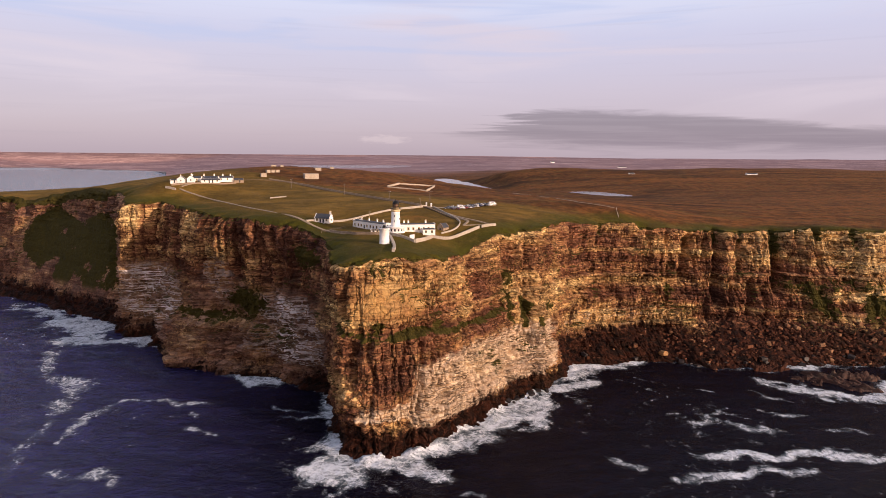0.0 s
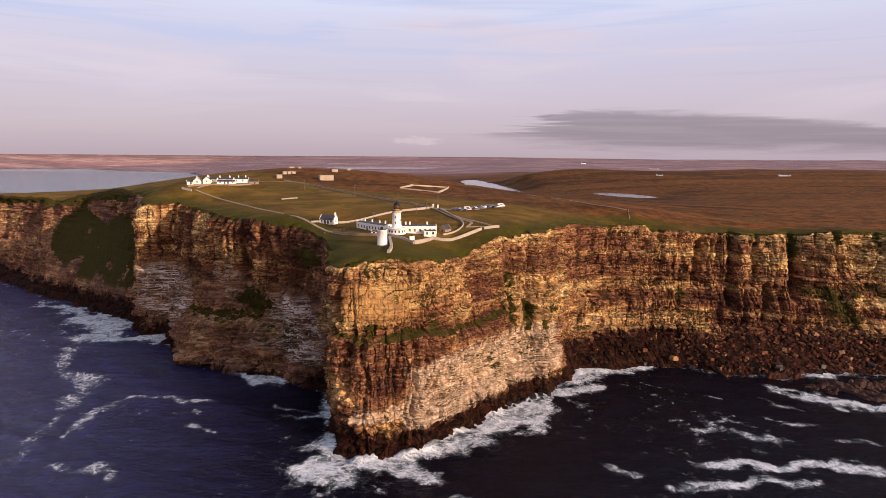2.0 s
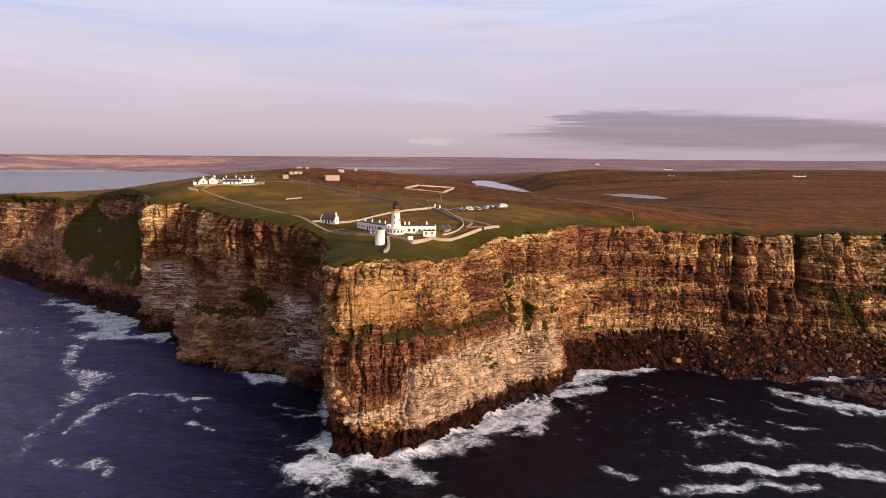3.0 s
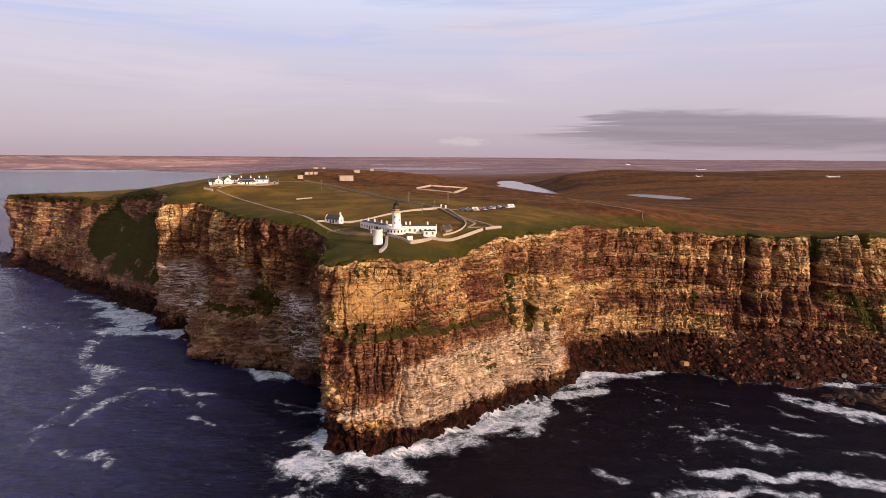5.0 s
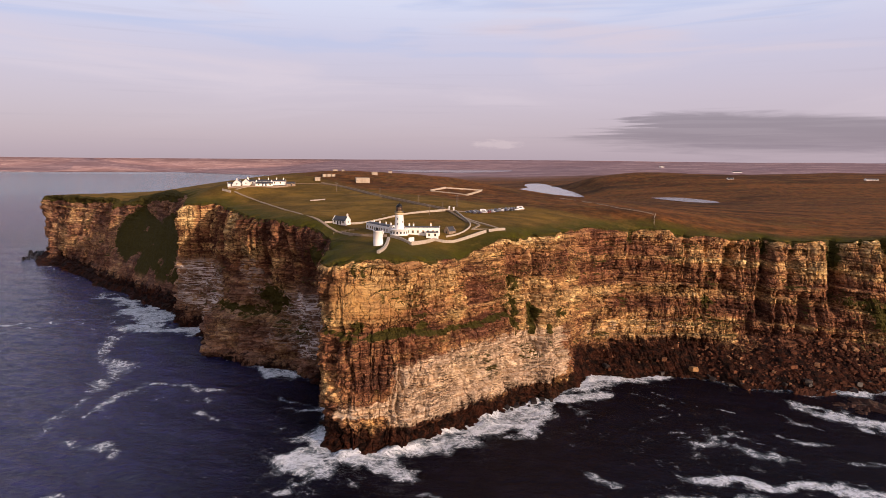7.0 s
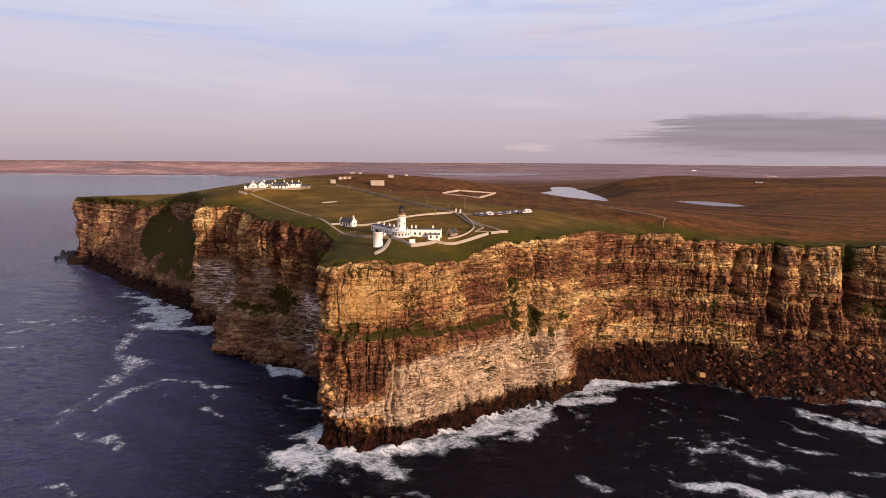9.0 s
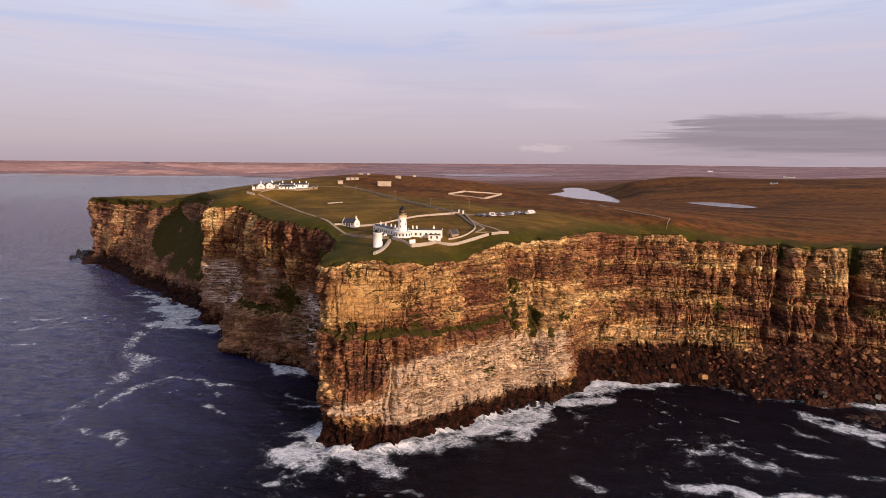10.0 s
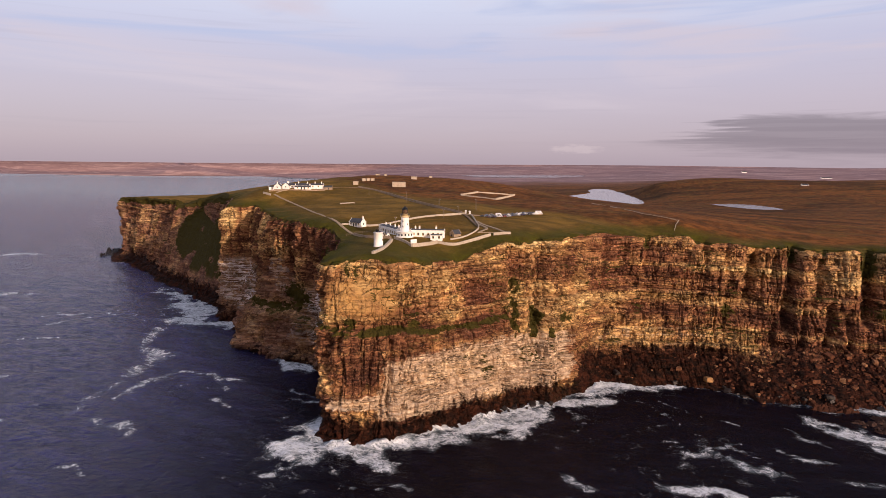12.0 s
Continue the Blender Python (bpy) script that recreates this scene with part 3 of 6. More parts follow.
def cliff(name, label, first, last, step, rows):
    """One stretch of the cliffs, between two stations of the coast."""
    t = []
    for i in range(first, last):
        k = max(2, int(_span[i] / step))
        t.extend(i + np.arange(k) / k)
    t = np.array(t + [last])
    c = along(COAST, t)
    s = np.interp(t, np.arange(len(COAST)), _reach)
    soft = np.concatenate([np.linspace(-0.9, 0.9, 13)])
    mid = sum(along(COAST, np.clip(t + o, 0, len(COAST) - 1))[:, 2:4] for o in soft) / 13
    tan = np.gradient(mid, axis=0)
    tan /= np.linalg.norm(tan, axis=1)[:, None] + 1e-9
    out = np.stack([tan[:, 1], -tan[:, 0]], 1)
    v = np.linspace(0, 1, rows)[:, None]
    top, fz = c[:, 7][None, :], c[:, 4][None, :]
    top = top + 0.9 * fbm(s / 9.0, 0 * s, 0 * s, 3, 77)[None, :]
    z = -4 + (top + 4) * v
    a = np.clip(z / fz, 0, 1)[..., None]
    b = np.clip((z - fz) / (top - fz), 0, 1)[..., None]
    xy = c[None, :, 0:2] * (1 - a) + c[None, :, 2:4] * a
    xy = xy * (1 - b) + c[None, :, 5:7] * b
    S = np.broadcast_to(s[None, :], z.shape)
    X, Y = xy[..., 0], xy[..., 1]
    # character along the coast
    bay = smooth(125, 175, X) * smooth(320, 380, Y)
    west = 1 - smooth(-75, -55, X)
    slope = np.exp(-((X + 342) / 75) ** 4) * (Y > 440)
    planar = smooth(68, 80, X) * (1 - smooth(140, 168, X))
    face = smooth(-48, -40, X) * (1 - smooth(28, 40, X)) * (Y < 360)
    ribs = (1 - 0.5 * planar) * rnd(S / 15.0, z / 60, 0 * z, 5) * (1.6 - 0.7 * face) + rnd(S / 6.5, z / 16, 0 * z, 6) * (0.9 - 0.4 * face - 0.3 * planar)
    cleft = -np.clip(0.55 - np.abs(rnd(S / 21.0 + 0.1 * rnd(0, z / 22, 0, 8), z / 120, 0 * z, 7)) * 3.2, 0, 1)
    amp = 1.0 + 0.8 * bay + 0.4 * west
    d = ribs * amp + cleft * (1 - 0.6 * planar) * (2.2 + 3.0 * bay + 2.2 * west)
    # beds: ledges that run on for a long way, each set back a little
    dip = z + 0.020 * S + 1.2 * fbm(S / 60, z / 60, 0 * z, 2, 21)
    dip = dip + 2.0 * rnd(0 * z, dip / 7.5, 0 * z, 23)
    bed = np.floor(dip / 2.7)
    d = d + (hash3(bed, 0 * bed, 0 * bed, 31) - 0.5) * (1.8 + 1.9 * planar + 1.8 * bay) + rnd(S / 14, bed * 7.3, 0 * z, 33) * 0.8
    thin = np.floor(dip / 0.8)
    d = d + (hash3(thin, 0 * bed, 0 * bed, 37) - 0.5) * (0.75 + 0.5 * planar) + rnd(S / 7, thin * 3.1, 0 * z, 38) * 0.35
    # joints: blocks that stand out or have fallen
    for w, hgt, g, sd in ((7.0, 8.1, 1.5, 41), (3.4, 2.7, 0.9, 43), (1.5, 1.35, 0.3, 45)):
        row = np.floor(dip / hgt)
        col = np.floor(S / w + hash3(row, 0 * row, 0 * row, sd) * 9 + 0.4 * rnd(S / w, row, 0 * z, sd + 1))
        d = d + (hash3(row, col, 0 * row, sd + 2) - 0.5) * g * (1 + 0.8 * bay + 0.7 * planar)
    d = d + (0.30 - 0.12 * np.maximum(planar, bay)) * fbm(X / 2.2, Y / 2.2, z / 2.2, 3, 51)
    # open joints, gaping bedding planes and hollows where blocks have dropped out
    firm = 1 - smooth(0.93, 0.985, z / top)
    for w, hgt, width, deep, share, sd in ((12.0, 24.0, 0.6, 2.4, 0.35, 101), (4.6, 8.1, 0.35, 1.5, 0.38, 103), (2.1, 2.7, 0.25, 0.8, 0.4, 105)):
        row = np.floor(dip / hgt)
        q = S / w + hash3(row, 0 * row, 0 * row, sd) * 9 + 0.05 * rnd(S / 9, z / 5, 0 * z, sd + 1)
        gap = np.minimum(q - np.floor(q), np.ceil(q) - q) * w
        d = d - (1 - 0.25 * planar - 0.2 * face) * firm * deep * np.exp(-(gap / width) ** 2) * (hash3(np.round(q), row, 0 * row, sd + 2) < share)
    q = dip / 2.7
    gap = np.minimum(q - np.floor(q), np.ceil(q) - q) * 2.7
    d = d - 1.0 * np.exp(-(gap / 0.35) ** 2) * smooth(-0.1, 0.3, rnd(S / 16, np.round(q) * 5.7, 0 * z, 107))
    hollow = fbm(S / 10.0, z / 7.5, 0 * z, 3, 109)
    d = d - (1.6 + 0.4 * bay) * smooth(0.34, 0.42, hollow) * (1 - 0.7 * planar) + 1.2 * smooth(0.2, 0.34, fbm(S / 13.0, z / 11, 0 * z, 3, 111))
    d = d + west * smooth(42, 56, z) * (1 - smooth(-262, -300, X)) * 1.8 * rnd(S / 8.0, z / 90, 0 * z, 117)
    # blocks bounded by slanting joints
    near, second, blockmark = cells(S / 7.5 + 0.25 * rnd(S / 6, z / 6, 0 * z, 131), dip / 5.4 + 0.25 * rnd(S / 5, z / 5, 0 * z, 132), 133)
    d = d + (blockmark - 0.5) * 1.5 * (1 - 0.5 * np.maximum(planar, bay)) - 1.3 * (1 - 0.75 * np.maximum(planar, bay)) * np.exp(-((second - near) / 0.07) ** 2)
    # tall columns along the top of the west wall
    w1, w2, colmark = cells(S / 8.5 + 0.12 * rnd(S / 9, z / 18, 0 * z, 135), 0.5 + 0 * z, 136, 0.9)
    tall = west * smooth(46, 62, z + 6 * (colmark - 0.5)) * smooth(-265, -240, X)
    d = d * (1 - 0.45 * tall) + tall * (2.6 * np.sqrt(np.clip(1 - (w1 / 0.62) ** 2, 0, 1)) - 1.2 + 2.4 * (colmark - 0.5) - 3.0 * np.exp(-((w2 - w1) / 0.10) ** 2))
    headland = 1 - smooth(-300, -262, X)
    d = d * (1 + 0.6 * west - 0.75 * headland) * (1 - (0.55 + 0.3 * west) * smooth(0.93, 1.0, z / top))
    d = d + headland * firm * (1 - 0.7 * slope) * (5.0 * rnd(S / 34, z / 90, 0 * z, 141) + 3.0 * rnd(S / 15, z / 60, 0 * z, 142) - 5.0 * np.clip(0.4 - np.abs(rnd(S / 30, z / 140, 0 * z, 143)) * 3, 0, 1) + 2.5 * (hash3(np.floor(dip / 8), 0 * z, 0 * z, 144) - 0.5))
    shelf_b = smooth(70, 84, X) * (1 - smooth(185, 205, X)) * (Y > 370)
    mid = 43 + 2.5 * rnd(S / 30, 0, 0, 119) + 0.02 * (X - 75)
    d = d + shelf_b * (2.6 * smooth(1.0, -1.0, z - mid) - 1.2 * np.exp(-((z - mid - 3) / 2.0) ** 2) - 1.8 * np.exp(-((z - 30 - 2 * rnd(S / 20, 0, 0, 120)) / 1.5) ** 2))
    # a broken terrace along the foot of the west wall
    terrace = np.exp(-((X + 163) / 34) ** 4) * (Y > 340)
    d = d + terrace * (4.0 - 12.0 * smooth(24, 31, z + 2 * rnd(S / 8, 0, 0, 115)) * (1 - smooth(36, 92, z)))
    # on the point: a smooth slab, a pillar split off by a crack, a green gully and a rounded corner
    slab = np.exp(-((X + 26) / 18) ** 4 - ((z - 70) / 11) ** 4) * (Y < 290)
    p1, p2, plate = cells(X / 17 + 0.3 * rnd(X / 9, z / 5, 0 * z, 151), z / 7.5 + 0.3 * rnd(X / 9, z / 6, 0 * z, 152), 153)
    d = d * (1 - 0.72 * slab) + slab * (1.5 * (plate - 0.5) - 1.1 * np.exp(-((p2 - p1) / 0.03) ** 2) * smooth(-0.2, 0.3, rnd(X / 6, z / 5, 0 * z, 154))) - 0.9 * slab * np.exp(-((z - 70 - 0.35 * (X + 26) - 2 * rnd(S / 8, 0, 0, 121)) / 0.5) ** 2)
    d = d - 4.5 * np.exp(-((X + 44.5 + 0.12 * (85 - z)) / 0.9) ** 2) * smooth(50, 56, z) * (Y < 300) * (Y > 255)
    d = d - 3.8 * np.exp(-((X - 48) / 3.2) ** 2) * smooth(22, 34, z) * (Y < 372) + 2.6 * np.exp(-((X - 57) / 3.5) ** 2) * (Y < 375)
    d = d - 3.0 * np.exp(-((X - 36) / 2.2) ** 2) * smooth(52, 60, z) * (Y < 360) - 2.5 * np.exp(-((X + 20 - 2 * rnd(z / 9, 0, 0, 3)) / 1.0) ** 2) * (z < 52) * smooth(16, 24, z) * (Y < 290)
    d = d - 2.2 * np.exp(-((X + 33 - 2 * rnd(z / 9, 0, 0, 4)) / 0.9) ** 2) * (z < 52) * (Y < 290) - 1.8 * np.exp(-((X + 11) / 0.8) ** 2) * (z < 50) * (Y < 300)
    c1, c2, mark = cells(S / 4.6 + 0.1 * rnd(S / 5, z / 12, 0 * z, 155), 0.5 + 0 * z, 156, 0.9)
    under = (1 - smooth(-8, 2, X)) * smooth(-52, -46, X) * smooth(26, 31, z) * (1 - smooth(50, 53, z)) * (Y < 300)
    d = d + under * (1.2 * np.sqrt(np.clip(1 - (c1 / 0.62) ** 2, 0, 1)) - 0.6 + 1.0 * (mark - 0.5) - 0.7 * np.exp(-((c2 - c1) / 0.08) ** 2) * smooth(-0.3, 0.3, rnd(S / 5, z / 9, 0 * z, 157)))
    # gullies that cut the wall of the bay down to the rubble: place, width, depth, foot, head
    for gx, gw, gd, lo, hi in GULLIES:
        d = d - gd * np.exp(-((X - gx - 0.10 * (z - 50) - 2.0 * rnd(z / 14, 0, 0, gx)) / gw) ** 2) * smooth(lo - 5, lo + 5, z) * (1 - smooth(hi - 3, hi + 5, z)) * (Y > 400)
    # a turf ledge round the point
    shelf = smooth(-60, -50, X) * (1 - smooth(60, 75, X)) * (Y < 345)
    ledge = 53.5 - 4.5 * smooth(-8, 14, X) + 1.6 * rnd(S / 18, 0, 0, 61)
    d = d + shelf * (3.0 * smooth(1.2, -1.2, z - ledge) - 0.9 - 1.5 * np.exp(-((z - ledge - 2.5) / 2.2) ** 2))
    # the waves undercut the foot; the brink weathers back
    d = d - 2.0 * np.exp(-((z - 7) / 4.0) ** 2) * (1 - bay)
    d = d - 1.6 * smooth(0.955, 1.0, z / top) ** 2 * (1 + rnd(S / 5, 0, 0, 63))
    apron = (1 - smooth(0.6, 1.15, z / fz)) * bay
    d = d * (1 - 0.75 * apron) + apron * 2.2 * fbm(S / 5, z / 3, 0 * z, 3, 65)
    d = d * (1 - 0.8 * slope * smooth(0.1, 0.2, z / top) * (1 - smooth(0.72, 0.82, z / top)))
    P = np.stack([X + out[None, :, 0] * d, Y + out[None, :, 1] * d, z + 0.35 * rnd(X / 2, Y / 2, z / 2, 71)], -1)
    P[-1, :, 2] = top[0]
    BRINK.append(P[-1])
    # what grows and lies on the rock
    front = (1 - smooth(58, 75, X)) * smooth(-50, -30, X)
    pale = front * smooth(-22, -4, X) * smooth(7, 13, z) * (1 - smooth(34, 46, z)) + front * np.exp(-((z - 19) / 3.5) ** 2) * 0.9
    pale = np.maximum(pale, 0.36 * smooth(70, 80, X) * (1 - smooth(150, 190, X)) * np.exp(-((z - 27) / 13) ** 2))
    pale = np.maximum(pale, 0.5 * smooth(20, 40, X) * (1 - smooth(60, 80, X)) * np.exp(-((z - 30) / 14) ** 2))
    turf = shelf * np.exp(-((z - ledge - 0.6) / 1.7) ** 2) * (0.95 + 0.4 * rnd(S / 12, 0, 0, 81))
    for cx, cz, r, k in ((34, 54, 5, 0.45), (-20, 72, 4, 0.5), (-30, 57, 6, 0.6), (-30, 84.5, 12, 0.4), (160, 42, 7, 0.6), (76, 62, 6, 0.5), (64, 46, 5, 0.6), (-2, 56, 4, 0.6)):
        turf = np.maximum(turf, k * np.exp(-((X - cx) / r) ** 2 - ((z - cz) / (r * 1.1)) ** 2) * (Y < 480) * (Y > 255))
    turf = np.maximum(turf, 1.15 * slope * (1 + 0.9 * fbm(X / 24, Y / 24, z / 16, 4, 85)) * smooth(9, 30, z - 16 * (1 - smooth(-430, -370, X)) + 12 * rnd(S / 22, z / 30, 0, 86)) * (1 - smooth(0.70, 0.86, z / top + 0.08 * rnd(S / 20, 0 * z, 0 * z, 88))))
    turf = np.maximum(turf, (0.80 + 0.3 * fbm(S / 7, z / 7, 0 * z, 3, 167)) * bay * np.exp(-((X - 264 - 0.7 * (45 - z)) / 11) ** 2) * np.exp(-((z - 34) / 13) ** 4))
    turf = np.maximum(turf, 1.1 * bay * np.exp(-((X - 310) / 12) ** 2 - ((z - 30) / 12) ** 2))
    turf = np.maximum(turf, 0.5 * bay * smooth(228, 245, X) * np.exp(-((z - 46) / 7) ** 2))
    turf = np.maximum(turf, 0.6 * terrace * np.exp(-((z - 31) / 4.5) ** 2))
    turf = np.maximum(turf, 0.95 * np.exp(-((X + 128) / 17) ** 2) * np.exp(-((z - 43) / 10) ** 2) * (Y > 340))
    turf = np.maximum(turf, 0.75 * np.exp(-((X + 78) / 16) ** 2) * np.exp(-((z - 78) / 10) ** 2) * (Y > 320))
    for gx, gw, r, foot in ((105, 3.5, 0.75, 0.86), (197, 4.0, 0.8, 0.82), (215, 3.0, 0.6, 0.86), (241, 5.5, 1.0, 0.76), (257, 3.0, 0.6, 0.90), (272, 4.0, 0.9, 0.86), (300, 4.0, 0.8, 0.8)):
        turf = np.maximum(turf, r * np.exp(-((X - gx - 0.10 * (z - 50)) / gw) ** 2) * smooth(foot - 0.05, foot + 0.1, z / top) * (Y > 400))
    for gx, gw, lo, hi, r in ((48, 3.6, 34, 54, 0.66), (37, 3.0, 38, 72, 0.66), (56, 2.2, 30, 46, 0.55)):
        turf = np.maximum(turf, r * (1 + 0.5 * fbm(S / 4, z / 5, 0 * z, 3, gx)) * np.exp(-((X - gx - 1.5 * rnd(z / 6, 0, 0, gx)) / gw) ** 2) * smooth(lo - 3, lo + 3, z) * (1 - smooth(hi - 4, hi + 4, z)) * (Y < 385))
    turf = np.maximum(turf, 0.9 * smooth(0.978, 0.999, z / top + 0.012 * rnd(S / 4, 0, 0, 83) + headland * (0.07 + 0.04 * rnd(S / 25, 0, 0, 84))))
    guano = west * smooth(10, 15, z) * (1 - smooth(44 + 24 * np.exp(-((X + 150) / 16) ** 2), 58 + 24 * np.exp(-((X + 150) / 16) ** 2), z)) * (0.15 + 1.15 * np.exp(-((X + 216) / 25) ** 4) + 0.95 * np.exp(-((X + 92) / 26) ** 2) + 0.7 * np.exp(-((X + 150) / 14) ** 2 - ((z - 56) / 12) ** 2)) * (0.8 + 0.5 * rnd(S / 9, z / 9, 0 * z, 89))
    level = 10.5 - 6.5 * smooth(-190, -170, X) * (1 - smooth(-85, -70, X)) * (Y > 320) + 9.5 * smooth(66, 78, X) + 3.0 * (1 - smooth(-262, -235, X)) + 3 * rnd(S / 14, 0, 0, 87)
    # tone of the stone, dark rust (0) to golden (1): bed by bed and block by block, with some sun and shade painted in
    own = 0.16 * (hash3(bed, 0 * bed, 0 * bed, 161) - 0.5) + 0.16 * (hash3(thin, 0 * bed, 0 * bed, 162) - 0.5) + 0.22 * (blockmark - 0.5) + 0.28 * fbm(S / 26, z / 15, 0 * z, 3, 163)
    tone = 0.50 + own
    zz = z + 0.06 * (X - 110) + 0.8 * rnd(S / 12, 0 * z, 0 * z, 164)
    banded = smooth(66, 80, X) * (Y > 365)
    bands = 0.42 + 0.36 * np.exp(-((zz - 72.5) / 2.2) ** 2) - 0.16 * np.exp(-((zz - 63) / 5.5) ** 4) + 0.34 * np.exp(-((zz - 50.5) / 3.0) ** 4) - 0.12 * np.exp(-((zz - 42) / 3.5) ** 2) + 0.30 * np.exp(-((zz - 35.5) / 1.2) ** 2) + 0.24 * np.exp(-((zz - 26) / 7.5) ** 4) * (1 - smooth(160, 190, X))
    tone = tone * (1 - banded) + banded * (bands + 0.8 * own - 0.24 * smooth(172, 192, X) * (1 - smooth(248, 262, X)) * (1 - smooth(40, 50, z)) + 0.14 * smooth(244, 256, X) + 0.10 * smooth(200, 210, X) * smooth(48, 56, z))
    tone = tone + 0.16 * slab + 0.13 * smooth(2, 12, X) * (1 - smooth(64, 76, X)) * smooth(50, 58, z) * (Y < 395) - 0.16 * np.exp(-((X - 10) / 10) ** 2 - ((z - 66) / 8) ** 2) * (Y < 350) + 0.2 * np.exp(-((X + 4) / 8) ** 2 - ((z - 76) / 9) ** 2) * (Y < 310)
    tone = tone - 0.10 * under + 0.10 * (mark - 0.5) * under - 0.20 * (Y < 350) * smooth(24, 20, z) * (1 - west)
    # shade painted on the inner west wall and headland, sunlight on one column
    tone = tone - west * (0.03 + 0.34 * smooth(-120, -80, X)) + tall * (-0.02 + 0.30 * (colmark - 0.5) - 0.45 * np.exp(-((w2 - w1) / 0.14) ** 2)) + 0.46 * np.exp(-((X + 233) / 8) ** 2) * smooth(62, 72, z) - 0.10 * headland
    rust = 0.6 * (0.5 + 0.5 * rnd(S / 22, z / 14, 0 * z, 165)) + 0.3 * np.exp(-((X + 45) / 3) ** 2) * (Y < 300)
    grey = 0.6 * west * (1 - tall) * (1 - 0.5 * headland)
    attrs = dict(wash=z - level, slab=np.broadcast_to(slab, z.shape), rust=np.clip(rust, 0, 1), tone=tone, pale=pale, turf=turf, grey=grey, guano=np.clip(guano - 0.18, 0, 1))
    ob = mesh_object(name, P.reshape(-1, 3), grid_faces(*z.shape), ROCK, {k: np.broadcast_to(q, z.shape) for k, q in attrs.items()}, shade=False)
    return tagged(ob, label, "cliff", kind="structure")


n1, n2, n3, n4 = len(HEADLAND), len(HEADLAND) + len(WEST), len(HEADLAND) + len(WEST) + len(POINT), len(HEADLAND) + len(WEST) + len(POINT) + len(BAY)
cliff("cliff_headland", "far dark sandstone headland with a grass slope above the sea", 0, n1, 1.3, 120)
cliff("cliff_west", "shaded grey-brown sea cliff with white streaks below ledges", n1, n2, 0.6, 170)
cliff("cliff_point", "sunlit ochre sandstone headland with bedded ledges and dark wet foot", n2, n3, 0.36, 220)
cliff("cliff_bay", "sunlit bedded sandstone cliff with deep clefts behind a dark bay", n3, n4 - 1, 0.5, 180)
cliff("cliff_east", "brown sandstone cliff running on along the coast", n4 - 1, len(COAST) - 1, 4.0, 60)

# ---- ground: one sheet from the brink to the horizon ----
from mathutils.geometry import delaunay_2d_cdt
edge_pts = [BRINK[0]] + [b[1:] for b in BRINK[1:]]
brink = np.vstack(edge_pts)
FAR_EDGE = [(5600, 900), (5600, 4800), (3900, 4800), (1500, 4840), (0, 4810), (-1600, 4610), (-3400, 4035), (-5300, 3425), (-6200, 3130), (-6200, 2900), (-4500, 3430), (-3500, 3765), (-2650, 4040), (-1900, 3960), (-1650, 3600), (-1150, 2500),
            (-700, 1500), (-560, 1100)]
loop = np.vstack([brink[:, :2], np.array(FAR_EDGE, float)])


def inside(x, y):
    hit = np.zeros(len(x), bool)
    x0, y0 = loop[:, 0], loop[:, 1]
    x1, y1 = np.roll(x0, -1), np.roll(y0, -1)
    for a, b, c, e in zip(x0, y0, x1, y1):
        if b != e:
            m = ((b > y) != (e > y))
            if m.any():
                hit[m] ^= x[m] < (c - a) * (y[m] - b) / (e - b) + a
    return hit


pts = []
for lo_x, hi_x, lo_y, hi_y, st, skip in ((-460, 340, 262, 720, 5.0, None), (-800, 800, 262, 1700, 16.0, (-460, 340, 262, 720)), (-6000, 6000, 0, 5000, 75.0, (-800, 800, 262, 1700))):
    gx, gy = np.meshgrid(np.arange(lo_x, hi_x, st), np.arange(lo_y, hi_y, st))
    gx, gy = gx.ravel() + np.random.uniform(-0.3, 0.3, gx.size) * st, gy.ravel() + np.random.uniform(-0.3, 0.3, gx.size) * st
    if skip:
        m = ~((gx > skip[0]) & (gx < skip[1]) & (gy > skip[2]) & (gy < skip[3]))
        gx, gy = gx[m], gy[m]
    m = inside(gx, gy)
    pts.append(np.stack([gx[m], gy[m]], 1))
inner = np.vstack(pts)
flat = [Vector(p) for p in np.vstack([loop, inner])]
ring = [(i, (i + 1) % len(loop)) for i in range(len(loop))]
cv, ce, cf, ov, oe, of = delaunay_2d_cdt(flat, ring, [], 1, 1e-4)
gxy = np.array([(p.x, p.y) for p in cv])
gz = land(gxy[:, 0], gxy[:, 1])
near = np.array([len(o) > 0 and o[0] < len(brink) for o in ov])
for i, o in enumerate(ov):
    if o and o[0] < len(brink):
        gz[i] = brink[o[0], 2]
rough = 0.5 * fbm(gxy[:, 0] / 14, gxy[:, 1] / 14, 0 * gz, 3, 91) + smooth(900, 2500, gxy[:, 1]) * 6 * fbm(gxy[:, 0] / 260, gxy[:, 1] / 200, 0 * gz, 4, 95)
for cx, cy, r in ((-30, 345, 50), (20, 1500, 300), (255, 1050, 90)):
    rough *= 1 - 0.8 * bump_at(gxy[:, 0], gxy[:, 1], cx, cy, r)
gz = np.where(near, gz, gz + rough)
# soft hill behind the lochan
gz += 16 * bump_at(gxy[:, 0], gxy[:, 1], 240, 1600, 150) + 8 * bump_at(gxy[:, 0], gxy[:, 1], 900, 1800, 420)
gz = np.where(near, gz, np.maximum(gz, 3.0))


